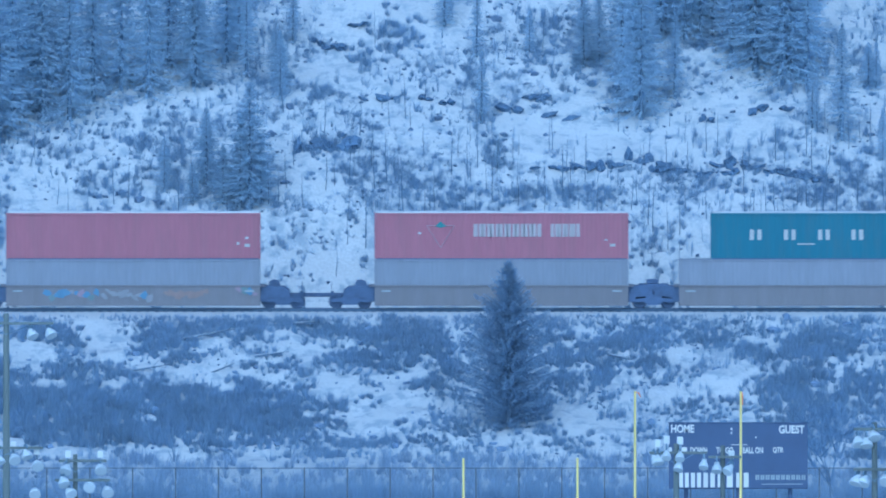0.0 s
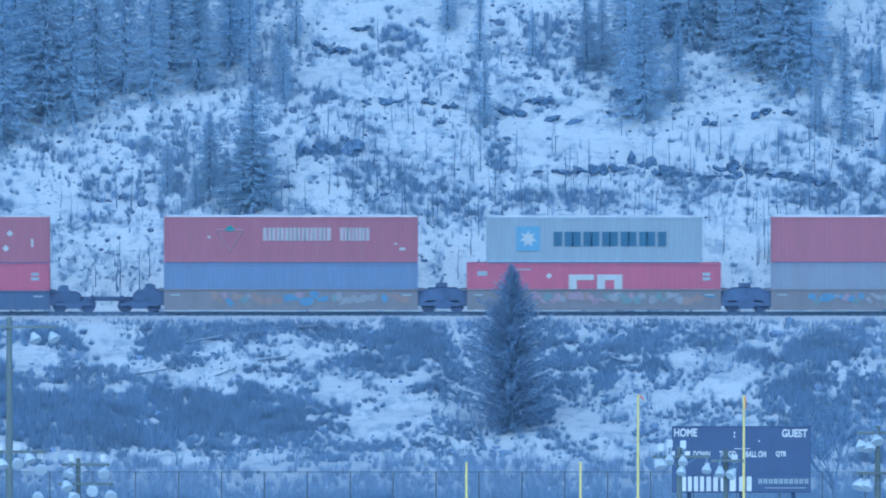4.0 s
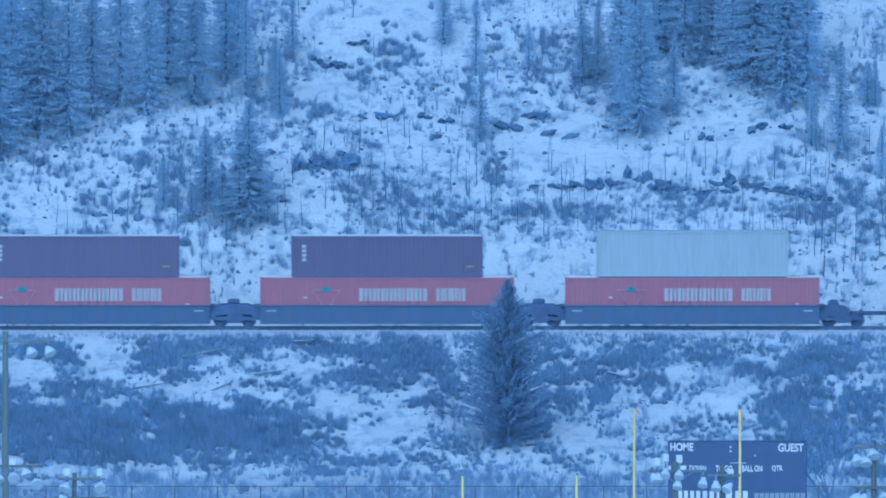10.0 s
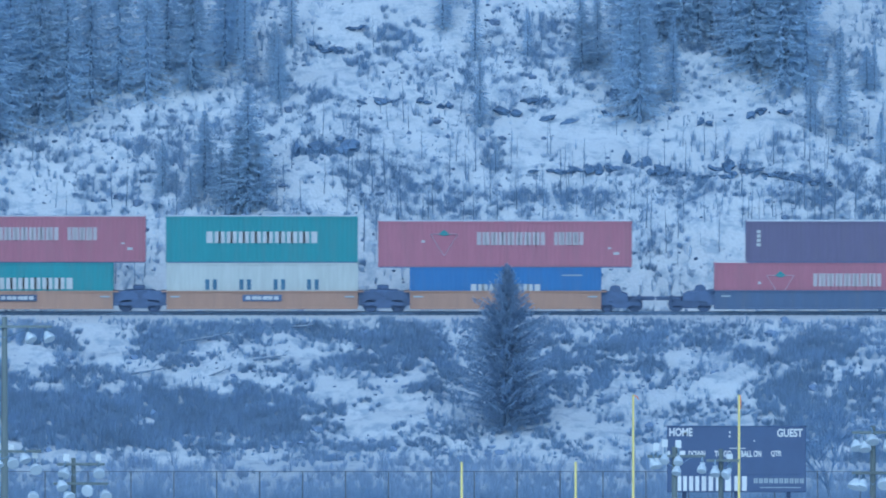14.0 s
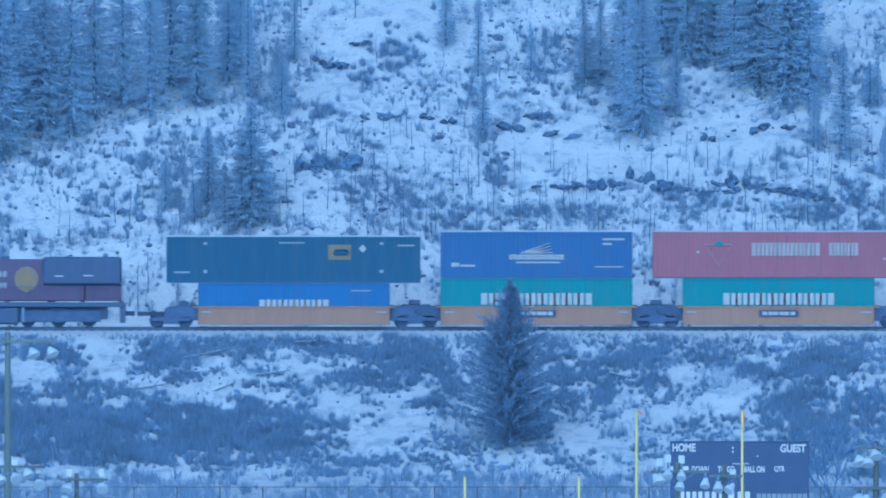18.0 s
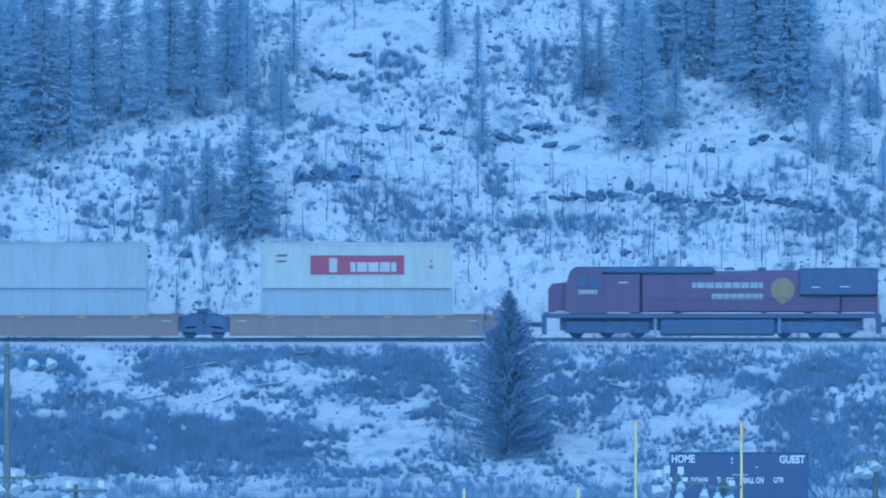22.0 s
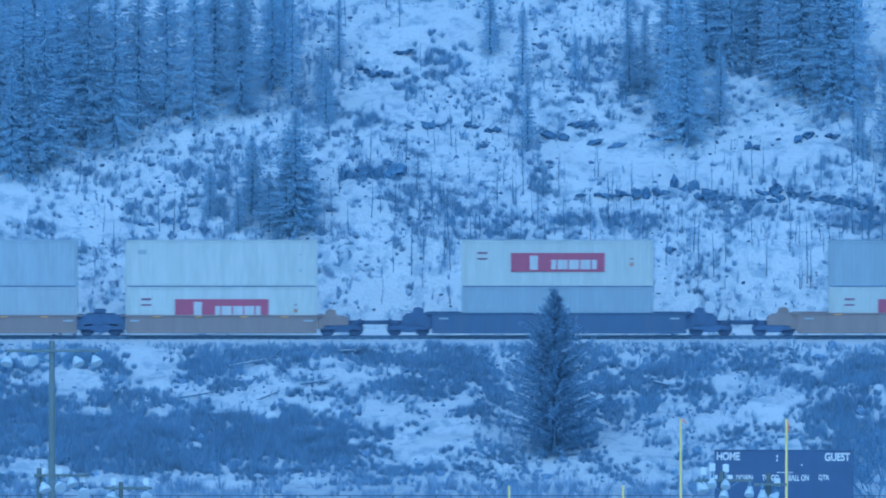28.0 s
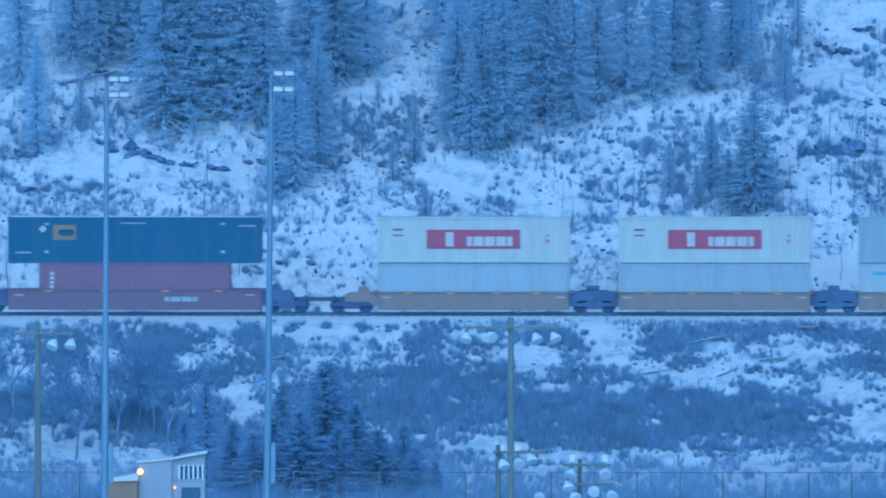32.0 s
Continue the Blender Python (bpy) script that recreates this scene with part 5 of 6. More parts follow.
DENSE_HILL_WEST = [
    (-26.3, 1621.5, 1.1, 0.7, 7, 0.55), (-23, 1615.4, 0.5, 0.4, 4, 0.55), (-21.8, 1622.9, 0.9, 0.8, 6, 0.55), (-21.2, 1618.4, 2.2, 1.5, 32, 0.8), (-19.8, 1621.8, 0.5, 1, 5, 0.8), (-19.7, 1615.6, 0.9, 0.7, 6, 0.55),
    (-16.5, 1617.4, 1.5, 1.5, 21, 0.8), (-15, 1627.1, 1.1, 0.8, 8, 0.55), (-12.8, 1617.4, 2.2, 2, 43, 0.8), (-12.1, 1615.9, 1.8, 0.8, 14, 0.8), (-11, 1613.4, 0.9, 1, 9, 0.8), (-10.4, 1627.3, 1.3, 1.1, 14, 0.8),
    (-8.9, 1617.1, 0.7, 0.5, 4, 0.55), (-8.8, 1612.4, 1.1, 0.6, 6, 0.55), (-8.1, 1619.4, 2.2, 0.7, 15, 0.55), (-7.6, 1625.7, 1, 0.6, 6, 0.55)]
DENSE_HILL_MIDDLE = [
    (-7.5, 1620.4, 2, 0.9, 18, 0.8), (-6, 1617.4, 1.5, 1, 14, 0.8), (-5.9, 1613.9, 1.5, 0.7, 10, 0.55), (-5.3, 1630, 0.9, 0.9, 7, 0.8), (-5.2, 1612.2, 0.5, 0.4, 4, 0.55), (-4, 1625.6, 1.6, 0.4, 5, 0.55),
    (-3.4, 1631.7, 1.5, 1.4, 20, 0.8), (-3, 1617.9, 1.5, 1.5, 21, 0.8), (-1.2, 1628.1, 1.4, 0.8, 10, 0.55), (-0.1, 1617.4, 2.2, 1.2, 27, 0.8), (1.7, 1628.1, 0.7, 2, 14, 0.8), (2.2, 1625.3, 0.5, 1, 5, 0.8),
    (2.5, 1623.9, 0.9, 0.8, 7, 0.8), (3.7, 1621, 0.7, 1.4, 10, 0.8), (4.2, 1616.9, 2.2, 1, 21, 0.8), (4.4, 1625.3, 0.7, 0.4, 4, 0.55)]
DENSE_HILL_EAST = [
    (6.1, 1626.2, 1.1, 0.4, 4, 0.55), (7.8, 1616.9, 2.2, 1, 21, 0.8), (7.9, 1632, 1.1, 1.5, 16, 0.8), (9.7, 1629.8, 1.5, 1.5, 21, 0.8), (10, 1617.4, 2.2, 0.9, 19, 0.8), (11.5, 1625.3, 0.9, 0.5, 4, 0.55),
    (11.9, 1627.5, 1.3, 1.1, 14, 0.8), (12.3, 1627, 1.5, 0.7, 10, 0.55), (13.6, 1612.9, 1.3, 1.2, 15, 0.8), (15.4, 1614.4, 0.7, 1, 7, 0.8), (16.2, 1618.9, 2.2, 0.7, 15, 0.55), (17.3, 1617.1, 2.6, 0.9, 22, 0.8),
    (19.8, 1618.4, 1.8, 0.6, 10, 0.55), (23.1, 1616.9, 2.2, 0.9, 19, 0.8), (26, 1617.4, 2.2, 2, 43, 0.8), (27.4, 1614.9, 1.1, 1.5, 16, 0.8)]
DENSE_BANK_FAR_WEST = [
    (-56.5, 1590.4, 2.1, 2.6, 40, 0.75), (-52.3, 1593.1, 1.8, 2, 26, 0.75), (-49.3, 1585.9, 2.1, 2, 32, 0.75), (-48, 1592.2, 2.1, 2.6, 40, 0.75), (-46.5, 1586.5, 1.4, 2, 30, 0.9), (-44, 1588.6, 2.1, 2, 32, 0.75),
    (-42.3, 1592.2, 1.1, 1.2, 9, 0.6), (-41.6, 1594, 0.5, 0.9, 5, 0.6), (-40.3, 1584.1, 1.8, 1.7, 22, 0.75), (-39.8, 1592.6, 0.5, 1, 5, 0.6), (-39.5, 1594.7, 0.4, 0.7, 5, 0.6), (-39.4, 1574.4, 2.1, 1.4, 21, 0.75),
    (-38.6, 1586.8, 1.4, 1.7, 17, 0.75), (-38, 1591.3, 0.5, 1, 5, 0.6), (-37, 1594.4, 0.4, 0.7, 5, 0.6)]
DENSE_BANK_WEST = [
    (-36.2, 1592.2, 0.5, 1, 5, 0.6), (-35.5, 1573.4, 2.1, 1.2, 18, 0.6), (-35.2, 1594.2, 0.4, 0.7, 5, 0.6), (-35, 1586.8, 2.5, 1.7, 31, 0.75), (-34, 1590.4, 0.7, 0.9, 5, 0.6), (-32.7, 1593.1, 2.1, 1.7, 26, 0.75),
    (-32.2, 1586, 3.2, 3.5, 70, 0.9), (-32, 1594.7, 0.5, 0.7, 5, 0.6), (-30.8, 1590.4, 1.8, 1.7, 22, 0.75), (-29.8, 1573.4, 1.4, 0.9, 8, 0.6), (-27.1, 1583.2, 1.1, 1.2, 9, 0.6), (-25.6, 1578.3, 1.8, 2, 26, 0.75),
    (-25.3, 1592.2, 2.5, 1.4, 24, 0.75), (-23.7, 1587.7, 1.1, 1.2, 9, 0.6)]
DENSE_BANK_MIDWEST = [
    (-22.9, 1583.2, 1.4, 1.2, 12, 0.6), (-21.4, 1577.3, 2.1, 1.7, 26, 0.75), (-20.6, 1573.4, 0.9, 0.9, 5, 0.6), (-19, 1585.9, 2.1, 1.2, 18, 0.6), (-18.4, 1592.6, 1.3, 2.9, 27, 0.75), (-16.2, 1588.6, 1.8, 1, 13, 0.6),
    (-16.1, 1578.3, 3.2, 2.6, 60, 0.75), (-14.5, 1594.2, 3.6, 1, 26, 0.6), (-14.3, 1572.9, 1.1, 0.9, 6, 0.6), (-14, 1580.5, 6.5, 3.8, 150, 0.75), (-12.6, 1592.2, 2.1, 1.2, 18, 0.6), (-11.9, 1584.1, 2.9, 1.7, 35, 0.75),
    (-10.8, 1587.7, 2.1, 1.2, 18, 0.6), (-10.8, 1579.3, 2.5, 2.6, 46, 0.75), (-6.6, 1593.1, 2.1, 1.4, 21, 0.75)]
DENSE_BANK_MIDDLE = [
    (-6.5, 1581.3, 1.1, 1.4, 10, 0.75), (-6.5, 1578.8, 0.9, 0.9, 5, 0.6), (-4.8, 1581.8, 0.9, 0.7, 5, 0.6), (-4, 1575.1, 4.2, 1.1, 40, 0.6), (-3.7, 1587.7, 2.1, 1.7, 26, 0.75), (-3, 1592.1, 3, 4, 60, 0.75),
    (-2.3, 1592.2, 2.9, 3.4, 71, 0.75), (-2.3, 1577.8, 1.1, 0.9, 6, 0.6), (-0.9, 1584.1, 1.4, 1.7, 17, 0.75), (-0.1, 1588.6, 2.1, 3.4, 53, 0.75), (1.3, 1576.4, 1.4, 1.2, 12, 0.6), (6.2, 1581.3, 1.1, 2.6, 20, 0.75),
    (6.3, 1592.2, 1.1, 1.7, 13, 0.75), (7.3, 1585, 1.4, 1.2, 12, 0.6)]
DENSE_BANK_EAST = [
    (7.5, 1588.7, 1.2, 5, 45, 0.7), (9.8, 1586.8, 1.4, 2, 21, 0.75), (10.4, 1589.2, 2.1, 3.4, 50, 0.7), (12.2, 1577.3, 1.1, 1.2, 9, 0.6), (12.4, 1591.3, 1.8, 2, 26, 0.75), (12.9, 1593.6, 2.9, 1.6, 30, 0.65),
    (13, 1587.7, 1.4, 1.7, 17, 0.75), (15.8, 1581.3, 1.1, 1.2, 9, 0.6), (16.7, 1592.2, 1.8, 1.7, 22, 0.75), (20.2, 1588.6, 2.1, 1.7, 26, 0.75), (21.9, 1583.2, 1.4, 2.6, 26, 0.75), (22, 1592.2, 1.4, 1.2, 12, 0.6),
    (23.5, 1589.3, 2.1, 4.6, 60, 0.75), (24.8, 1590.4, 2.1, 2, 32, 0.75), (26.2, 1584.1, 1.8, 2.6, 33, 0.75)]
DENSE_BANK_THICK = [
    (-17.5, 1591.5, 2.1, 3.4, 60, 0.75), (-30, 1584.6, 3.9, 4.2, 120, 0.8), (-24.2, 1592.8, 2.1, 1.8, 35, 0.7), (-21.1, 1580.5, 3.9, 2.8, 80, 0.75), (-33.2, 1591.6, 1.3, 2.8, 30, 0.8),
    (-50.1, 1590, 2, 4.5, 70, 1.1), (-44.2, 1592.6, 0.9, 2.2, 22, 1.0), (-55.5, 1590.6, 1.4, 3.2, 40, 1.0), (-57.2, 1581.8, 2.5, 4.2, 60, 0.9), (22.5, 1580, 3, 4, 60, 0.9), (-9, 1594.2, 4, 0.9, 40, 0.6), (-12.5, 1579.8, 6, 3.6, 110, 0.75), (-5.5, 1588.5, 2.6, 1.6, 30, 0.7)]
DENSE_HILL_MORE = [
    (-3.5, 1631.9, 2.2, 2.5, 49, 0.8), (-8.1, 1625.8, 0.9, 0.9, 9, 0.8), (-5.4, 1630.2, 0.6, 1.4, 9, 0.8), (-19.5, 1621.8, 0.9, 1.1, 10, 0.8), (3.4, 1620.6, 0.9, 1.5, 12, 0.8),
    (9.3, 1631.9, 1.3, 2.2, 25, 0.8), (16.9, 1630.8, 2.2, 2.2, 43, 0.8), (6.0, 1631.9, 1.5, 2.2, 29, 0.8), (27.1, 1628.5, 1.3, 1.9, 22, 0.8), (7.8, 1629.1, 2.2, 1.4, 27, 0.8)]
DENSE = DENSE_HILL_MORE + DENSE_BANK_THICK + DENSE_HILL_FAR_WEST + DENSE_HILL_WEST + DENSE_HILL_MIDDLE + DENSE_HILL_EAST + DENSE_BANK_FAR_WEST + DENSE_BANK_WEST + DENSE_BANK_MIDWEST + DENSE_BANK_MIDDLE + DENSE_BANK_EAST


def open_snow(x, y):
    edge = 0.9 + 0.9 * noise.noise(Vector((x * 0.7, y * 0.5, 1.5))) + 0.9 * noise.noise(Vector((x * 2.3, y * 1.4, 6.5)))
    return any(((x - cx) / rx) ** 2 + ((y - cy) / ry) ** 2 < edge for cx, cy, rx, ry in CLEAR)


class Shrubs:
    """Gathers many leafless shrubs into one mesh."""

    def __init__(self, seed):
        self.rng, self.a, self.b, self.r = np.random.default_rng(seed), [], [], []

    def bush(self, x, y, h, n, wide, thick):
        """A dome of twigs that fan out from one root."""
        rng = self.rng
        z = ground_z(x, y) - 0.04
        an, out, hh = rng.uniform(0, 6.283, n), wide * rng.uniform(0, 1, n) ** 0.7, h * rng.uniform(0.45, 1.0, n)
        root = np.stack([x + 0.35 * out * np.cos(an) * h, y + 0.35 * out * np.sin(an) * h, np.full(n, z)], 1)
        root[:, 2] += hh * rng.uniform(0, 0.35, n)
        tip = np.stack([x + out * np.cos(an) * h, y + out * np.sin(an) * h, z + hh * (1 - 0.25 * out)], 1)
        self.a.append(root), self.b.append(tip), self.r.append(thick * rng.uniform(0.6, 1.4, n))

    def spread(self, x0, x1, y0, y1, count, seed, tall, n, wide, thick, scale, bar, deep=1.0, fade=0.0):
        rng, made, tries = self.rng, 0, 0
        while made < count and tries < count * 25:
            tries += 1
            x, y = rng.uniform(x0, x1), rng.uniform(y0, y1)
            d = noise.noise(Vector((x * scale, y * scale * deep, seed))) + 0.6 * noise.noise(Vector((x * scale * 3.3, y * scale * 3.3 * deep, seed + 9)))
            if d < bar or open_snow(x, y) or rng.random() * fade > min(x1 - x, x - x0):
                continue
            made += 1
            self.bush(x, y, tall * rng.uniform(0.5, 1.3) * (0.75 + 0.6 * min(d - bar, 1)), n, wide, thick)

    def patch(self, cx, cy, rx, ry, count, tall, n, wide, thick):
        for i in range(int(count)):
            r, an = self.rng.uniform(0, 1) ** 0.6, self.rng.uniform(0, 6.283)
            self.bush(cx + rx * r * math.cos(an), cy + ry * r * math.sin(an), tall * self.rng.uniform(0.6, 1.2) * (1.1 - 0.4 * r), n, wide, thick)

    def make(self, name, label, material):
        v, f = blades(np.concatenate(self.a), np.concatenate(self.b), np.concatenate(self.r))
        return tagged(new(name, raw_mesh(name, v, f, material)), label, "brush", kind="stuff")


s = Shrubs(3)
s.spread(-66, 34, 1612, 1646, 3200, 3, 0.85, 46, 0.80, 0.009, 0.15, 0.08)
s.spread(-66, 34, 1611, 1646, 3000, 33, 0.45, 24, 1.1, 0.009, 0.20, 0.0)
s.spread(-66, 34, 1611, 1646, 2400, 34, 1.25, 14, 0.20, 0.010, 0.16, -0.15)
s.spread(-66, 34, 1609.5, 1646, 260, 35, 0.6, 70, 1.0, 0.020, 0.10, 0.1)
s.spread(-66, 34, 1610.0, 1617, 800, 4, 0.95, 26, 0.40, 0.012, 0.25, -0.1)
s.spread(-66, 34, 1614, 1646, 5000, 44, 0.5, 16, 0.6, 0.008, 0.12, -0.3)
s.spread(-66, -12, 1611, 1626, 1300, 24, 0.75, 30, 0.40, 0.010, 0.18, -0.3)
s.spread(-66, 34, 1618, 1646, 700, 14, 1.3, 32, 0.30, 0.014, 0.12, 0.1)
for cx, cy, rx, ry, n, h in DENSE:
    if cy > 1605:
        s.patch(cx, cy, rx * 1.15, ry * 1.15, n * 1.1, h * 1.15, 50, 0.55, 0.013)
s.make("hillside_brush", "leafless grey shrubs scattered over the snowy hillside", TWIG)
s = Shrubs(5)
s.spread(-66, 34, 1571, 1595.3, 5200, 5, 0.66, 40, 0.55, 0.014, 0.20, -0.12)
for cx, cy, rx, ry, n, h in DENSE:
    if 1565 < cy < 1605:
        s.patch(cx, cy, rx, ry, n * 1.6, h * 1.1, 60, 0.6, 0.020)
s.spread(-66, 34, 1572, 1595.0, 3500, 55, 0.9, 16, 0.35, 0.010, 0.2, -0.2)
s.spread(-29, 34, 1589.5, 1595.6, 1000, 56, 0.6, 16, 0.35, 0.010, 0.25, -0.45)
s.spread(-29, 34, 1593.2, 1596.6, 2200, 57, 0.38, 16, 0.30, 0.008, 0.5, -0.25)
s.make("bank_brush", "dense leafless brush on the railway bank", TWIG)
s = Shrubs(6)
s.spread(-66, -6.5, 1574, 1583.8, 2500, 6, 0.85, 50, 0.45, 0.020, 0.22, -0.38, fade=5.0)
s.spread(16, 36, 1571, 1590, 700, 9, 0.9, 50, 0.4, 0.018, 0.2, -0.3, fade=4.0)
s.spread(20, 36, 1430, 1470, 300, 19, 2.6, 60, 0.35, 0.016, 0.2, -0.4)
s.spread(-42, -20, 1579, 1588, 700, 29, 0.8, 40, 0.45, 0.020, 0.2, -0.4, fade=4.0)
s.make("thicket", "grey willow thicket low on the railway bank", TWIG)
s = Shrubs(7)
s.spread(-66, 34, 1480, 1573, 3600, 7, 1.0, 32, 0.45, 0.020, 0.14, -0.4, 0.3)
s.make("fence_brush", "low reddish brush in the hollow behind the fence", TWIG_RED)
s = Shrubs(8)
s.spread(-66, 34, 1420.5, 1430, 2000, 8, 1.9, 44, 0.40, 0.015, 0.3, -0.5)
s.make("fence_hedge", "grey leafless growth standing close behind the fence", TWIG)


def specks(name, label, x0, x1, y0, y1, count, seed, size, material, scale, bar, flat=0.8):
    """Many small uneven stones or tufts in one mesh."""
    rng = np.random.default_rng(seed)
    bm = bmesh.new()
    bmesh.ops.create_icosphere(bm, subdivisions=1, radius=1.0)
    bm.verts.ensure_lookup_table()
    base = np.array([v.co[:] for v in bm.verts])
    tri = np.array([[v.index for v in f.verts] for f in bm.faces])
    bm.free()
    vs, fs, made, tries = [], [], 0, 0
    while made < count and tries < count * 30:
        tries += 1
        x, y = rng.uniform(x0, x1), rng.uniform(y0, y1)
        if noise.noise(Vector((x * scale, y * scale, seed))) < bar or (open_snow(x, y) and rng.random() < 0.8):
            continue
        s = min(size * rng.lognormal(0, 0.55), 0.4)
        p = base * (1 + 0.3 * rng.normal(size=(len(base), 1))) * np.array([s * rng.uniform(0.8, 1.6), s, s * flat * rng.uniform(0.7, 1.5)])
        vs.append(p + np.array([x, y, ground_z(x, y) + 0.2 * s]))
        fs.append(tri + made * len(base))
        made += 1
    ob = new(name, raw_mesh(name, np.concatenate(vs).tolist(), np.concatenate(fs).tolist(), material))
    return tagged(ob, label, "tufts", kind="stuff")


specks("hillside_tufts", "dark grass tufts and stones poking through snow", -66, 34, 1609.5, 1646, 2600, 21, 0.07, GRASS, 0.25, -0.25)
specks("bank_tufts", "dark tufts and stones on the railway bank", -66, 34, 1572, 1596, 1500, 22, 0.08, GRASS, 0.3, -0.15)


# ---- leafless saplings and young birches on the slope ----
def sapling_mesh(seed, high):
    rng = np.random.default_rng(seed)
    bm = bmesh.new()
    p = Vector((0, 0, -0.1))
    pts = [p]
    for i in range(5):
        p = p + Vector((rng.normal() * 0.06 * high / 5, rng.normal() * 0.06 * high / 5, high / 5))
        pts.append(p)
    for i in range(5):
        rod(bm, pts[i], pts[i + 1], 0.012 * high * (1 - i * 0.17), 0.012 * high * (0.83 - i * 0.16), 5)
    trunk = mesh("trunk", bm, DARK_BARK)
    a, b, r = [], [], []
    for i in range(26):
        z = rng.uniform(0.25, 0.95)
        q = np.array(pts[min(int(z * 5), 4)][:]) * (1 - (z * 5) % 1) + np.array(pts[min(int(z * 5) + 1, 5)][:]) * ((z * 5) % 1)
        an, L = rng.uniform(0, 6.28), high * 0.22 * (1.2 - z)
        a.append(q), b.append(q + np.array([math.cos(an) * L * 0.7, math.sin(an) * L * 0.7, L * 0.8])), r.append(0.0042 * high)
    v, f = blades(a, b, r)
    return trunk, raw_mesh("crown", v, f, TWIG)


SAPLINGS = [sapling_mesh(31 + i, 1.0) for i in range(5)]


def sapling(x, y, high, kind):
    t = empty("leafless_sapling", pose(x, y, ground_z(x, y), 0, 0, (x * 57) % 360))
    t.scale = (high, high, high)
    tagged(t, "thin leafless sapling standing in snow", "sapling", "saplings on the slope")
    part("trunk", SAPLINGS[kind][0], BARK, t)
    part("crown", SAPLINGS[kind][1], TWIG, t)


rng = np.random.default_rng(41)
for i in range(200):
    gx, gy = rng.uniform(-6, 31), 1612.5 + 13 * rng.random() ** 1.3
    if not open_snow(gx, gy):
        sapling(gx, gy, rng.uniform(1.2, 3.2), i % 5)
for i in range(150):
    gx, gy = rng.uniform(-64, 10), 1611.5 + 6 * rng.random() ** 1.2 if i < 60 else rng.uniform(1612, 1640)
    if noise.noise(Vector((gx * 0.15, gy * 0.1, 7.0))) > -0.15:
        sapling(gx, gy, rng.uniform(1.5, 3.6), i % 5)


# ---- rocks of the ledge and the slope ----
def rock(x, y, w, d, h, label="dark jagged rock outcrop with snow on top"):
    """An outcrop of broken angular blocks set along a ledge."""
    t = empty("rock_outcrop", pose(x, y, ground_z(x, y) + 0.12 * h))
    tagged(t, label, "rock", "rocks on the slope")
    n = max(2, int(w / 0.6))
    for i in range(n):
        if n > 2 and i and random.random() < 0.22:
            continue
        u = (i + 0.5) / n - 0.5
        s = random.uniform(0.35, 1.2)
        b = lump(bmesh.new(), 0, 0, 0, w / n * random.uniform(0.4, 0.9), d / 2 * s, h / 2 * s, 0.9, 2)
        bx, by = u * w + random.uniform(-0.12, 0.12), random.uniform(-0.2, 0.2)
        dz = ground_z(x + bx, y + by) - ground_z(x, y)
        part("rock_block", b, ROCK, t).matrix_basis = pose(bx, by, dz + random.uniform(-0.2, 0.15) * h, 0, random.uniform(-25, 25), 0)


for gx, gy, gw, gh in [
    (6.4, 1619.3, 1.82, 0.57), (8.0, 1619.4, 1.46, 0.47), (9.5, 1619.5, 2.19, 0.76), (11.1, 1619.3, 1.09, 0.47), (12.6, 1619.7, 2.01, 1.23),
    (13.8, 1618.9, 1.46, 0.76), (14.9, 1618.9, 2.74, 1.23), (16.7, 1618.6, 1.09, 0.57), (18.4, 1619.4, 2.19, 0.95), (18.6, 1618.6, 1.09, 0.57),
    (19.8, 1618.9, 1.46, 0.47), (21.3, 1618.6, 1.46, 0.57), (22.7, 1618.4, 1.64, 0.57), (23.8, 1618.1, 1.09, 0.47), (24.7, 1617.9, 0.73, 0.47),
    (7.5, 1624.5, 2.01, 0.57), (4.4, 1625.2, 1.46, 0.47), (6.1, 1626.5, 1.46, 0.47), (-4.2, 1625.5, 2.55, 0.57), (-1.2, 1625.6, 0.91, 0.47),
    (-7.6, 1620.1, 4.01, 1.23), (-5.5, 1633.2, 1.28, 0.38), (-7.3, 1631.5, 1.82, 0.47), (11.9, 1627.3, 2.19, 1.23), (12.5, 1628.1, 0.73, 0.47),
    (11.3, 1625.2, 1.46, 0.66), (-8.2, 1631.9, 0.91, 0.38), (-53.6, 1621.5, 2.55, 0.76), (-51.8, 1620.8, 2.19, 0.57), (-50.7, 1620.4, 1.82, 0.47),
    (-48.9, 1620.3, 1.09, 0.47), (-47.0, 1620.1, 1.46, 0.38), (-44.5, 1620.4, 1.46, 0.47), (-59.4, 1620.4, 1.46, 0.57), (-27.5, 1628.1, 1.09, 0.47),
    (0.2, 1625.3, 0.88, 0.38), (20.3, 1624.8, 0.88, 0.47), (22.1, 1624.8, 0.80, 0.43), (17.0, 1624.2, 0.95, 0.43), (-6.3, 1621.2, 1.09, 0.47),
    (-50.3, 1630.0, 3.28, 0.38), (-54.3, 1629.2, 3.28, 0.47)]:
    rock(gx, gy, gw, 0.9, gh)


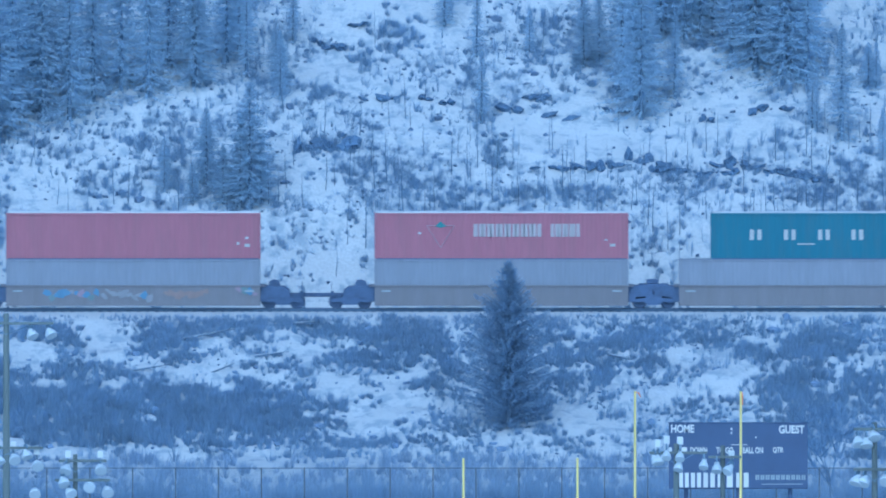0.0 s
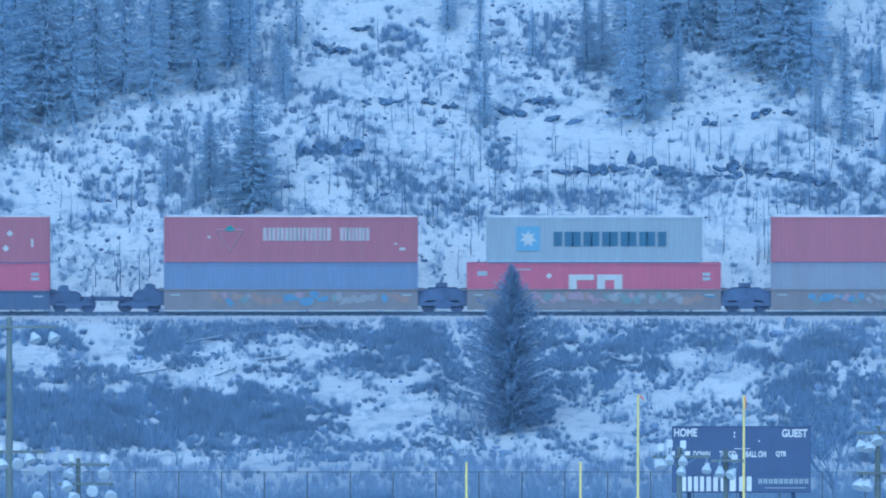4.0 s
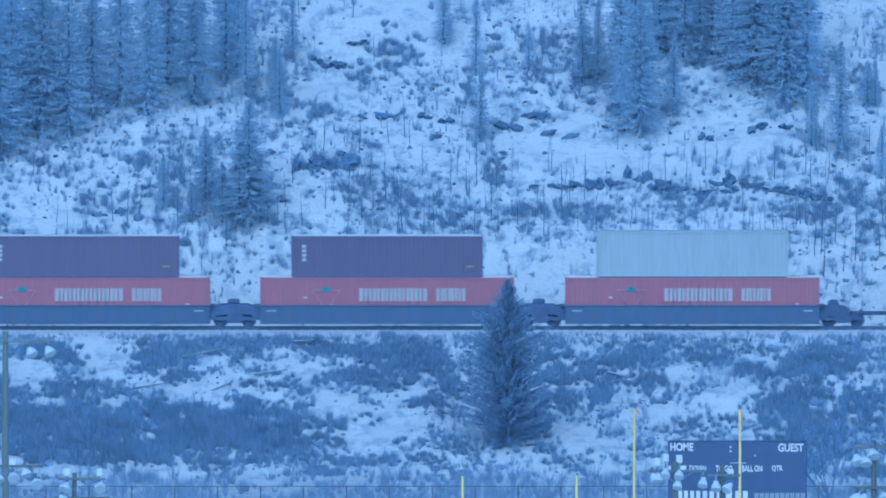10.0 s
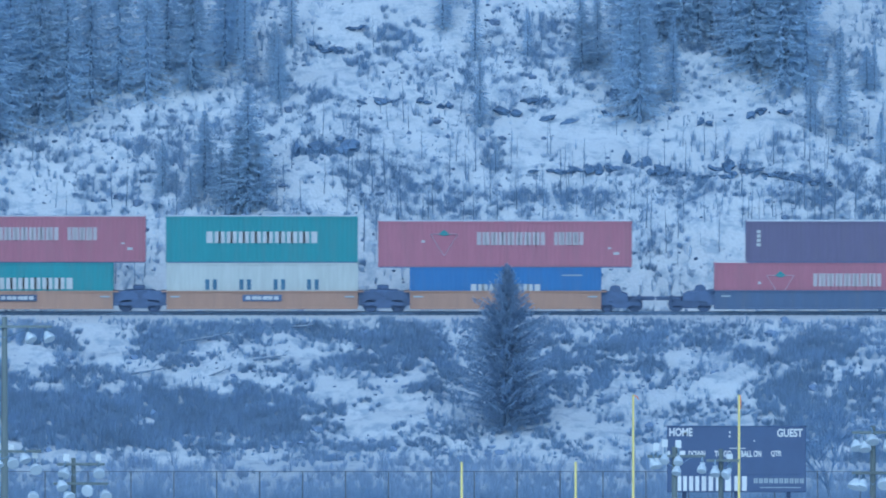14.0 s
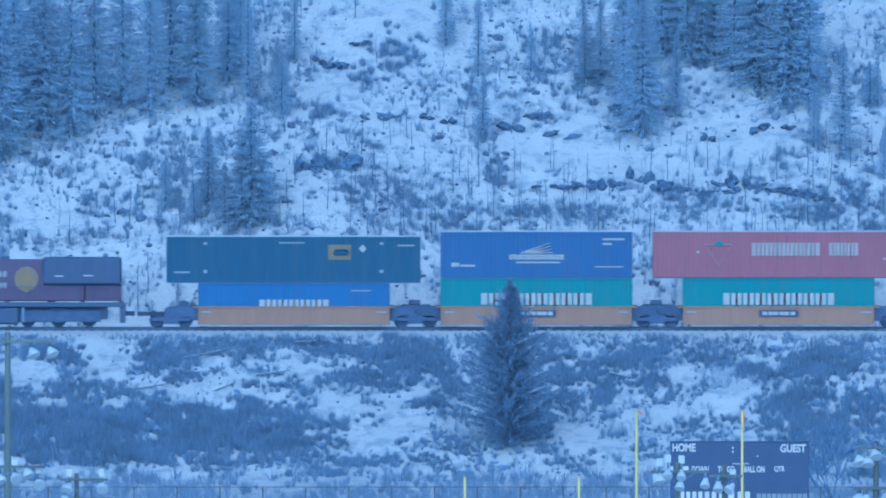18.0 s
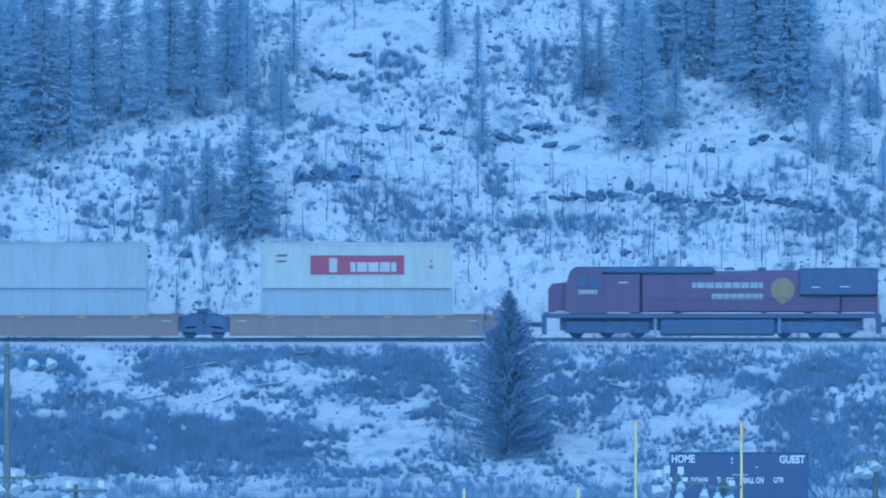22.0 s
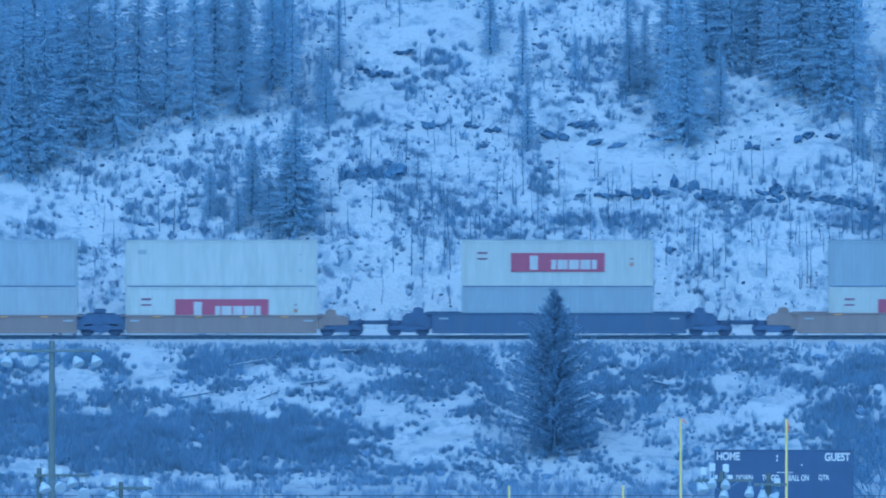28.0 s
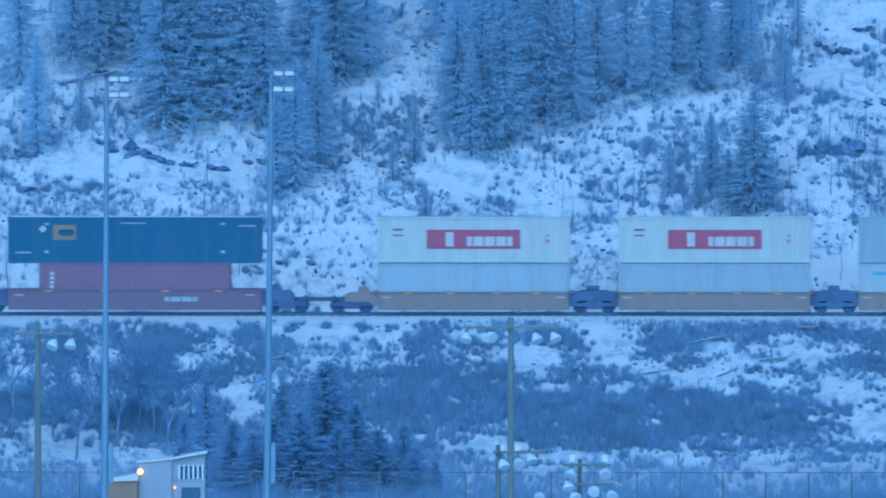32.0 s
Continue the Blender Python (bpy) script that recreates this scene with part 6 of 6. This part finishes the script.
# ---- fallen branches on the bank ----
def fallen(x, y, L, turn, lift):
    t = empty("fallen_branch", pose(x, y, ground_z(x, y) + 0.25, 0, -lift, turn))
    tagged(t, "bare fallen branch lying on the snowy bank" if L < 6 else "long fallen trunk lying across the snowy hillside", "branch", "fallen branches")
    part("stem", rod(bmesh.new(), (-L / 2, 0, 0), (L / 2, 0, 0), 0.05 + 0.012 * L, 0.02 + 0.004 * L, 7), DARK_BARK, t)
    part("snow_line", rod(bmesh.new(), (-L / 2, 0, 0.07), (L / 2, 0, 0.04), 0.03, 0.012, 6), SNOW, t, "snow along the branch")
    for k in range(4):
        f = -0.1 + 0.15 * k
        part("side_branch", rod(bmesh.new(), (f * L, 0, 0), (f * L + 0.22 * L, 0.1, 0.14 * L * (1 if k % 2 else -0.6)), 0.03, 0.008, 5), DARK_BARK, t)


for gx, gy, gl, gt, gu in [(-14.8, 1591.7, 3.4, 4, 11), (-18.5, 1586.8, 2.6, -4, 10), (-13.9, 1586.6, 1.6, 8, 22), (-9.4, 1593.7, 2.6, 0, 4), (-10.8, 1588.6, 2.2, 10, 8), (-42.2, 1588.6, 2.2, 15, 10), (11.3, 1588.6, 2.0, 20, -14), (-56.3, 1627.9, 9.6, 18, 11.5)]:
    fallen(gx, gy, gl, gt, gu)


# ---- a bare broadleaf tree beside the scoreboard ----
def bare_tree(x, y, high, lean, seed, label):
    """A leafless broadleaf tree with a fine bushy crown."""
    rng = np.random.default_rng(seed)
    t = empty("bare_tree", pose(x, y, ground_z(x, y), 0, lean, 0))
    tagged(t, label, "tree", "leafless trees")
    trunk = bmesh.new()
    rod(trunk, (0, 0, -0.2), (0.1, 0, high * 0.35), 0.016 * high, 0.011 * high, 9)
    part("trunk", trunk, DARK_BARK, t)
    a, b, r = [], [], []

    def grow(p, d, L, w, depth):
        q = p + d * L
        a.append(p), b.append(q + d * L * 0.15), r.append(max(w, 0.022))
        if depth:
            for k in range(3 if depth > 1 else 6):
                n = d + rng.normal(size=3) * 0.42 + np.array([0, 0, 0.12])
                grow(p + d * L * rng.uniform(0.55, 0.95), n / np.linalg.norm(n), L * rng.uniform(0.55, 0.8), w * 0.62, depth - 1)

    for k in range(7):
        an = 6.283 * k / 7 + rng.uniform(-0.4, 0.4)
        d = np.array([math.cos(an) * 0.5, math.sin(an) * 0.5, 1.0])
        me_a = (np.array([0.05, 0, high * rng.uniform(0.2, 0.34)]), d / np.linalg.norm(d))
        grow(me_a[0], me_a[1], high * 0.28, 0.011 * high, 4)
    v, f = blades(a, b, r)
    part("crown", raw_mesh("crown", v, f, TWIG_DARKER), TWIG_DARKER, t, "fine leafless crown of twigs")
    return t


for gx, gy, gh, gl, gs, gw in [
    (22.3, 1428, 8.0, -12, 51, "leaning leafless tree beside the scoreboard"),
    (26.5, 1440, 9.0, 6, 52, "leafless tree behind the field fence"),
    (-53.6, 1578.8, 5.7, -4, 60, "bushy leafless tree on the railway bank"),
    (-52.1, 1576.4, 6.0, 3, 61, "bushy leafless tree on the railway bank"),
    (-50.8, 1579.3, 6.0, 5, 62, "bushy leafless tree on the railway bank"),
    (-49.7, 1577.3, 5.7, -6, 63, "bushy leafless tree on the railway bank"),
    (-54.5, 1573.4, 5.6, 2, 64, "bushy leafless tree on the railway bank"),
    (-56.1, 1577.3, 5.3, -4, 65, "bushy leafless tree on the railway bank"),
    (-48.9, 1574.4, 5.3, 3, 66, "bushy leafless tree on the railway bank"),
    (-57.7, 1573.4, 4.2, 5, 67, "bushy leafless tree on the railway bank"),
    (-58.6, 1579.3, 5.7, -6, 68, "bushy leafless tree on the railway bank"),
    (-47.6, 1579.3, 4.6, 2, 69, "bushy leafless tree on the railway bank")]:
    bare_tree(gx, gy, gh, gl, gs, gw)


# ---- what moves ----
def motions():
    for ob, x, y, z in MOVERS:
        walk(ob, [(t, pose(x + speed_run(t), y, z)) for t in range(0, 33, 2)])
    # wheels roll with the train; wheelsets at the same place on their bogies share one action
    rolled = {}
    for w, x in WHEELSETS:
        key = (round(x, 2), round(w.location.z, 2))
        if key not in rolled:
            z = w.location.z
            walk(w, [(k / 30, pose(x, 0, z, 0, math.degrees(speed_run(k / 30) / 0.46), 0)) for k in range(961)])
            rolled[key] = w.animation_data
        else:
            w.rotation_mode = "QUATERNION"
            data = w.animation_data_create()
            data.action = rolled[key].action
            data.action_slot = rolled[key].action_slot


motions()
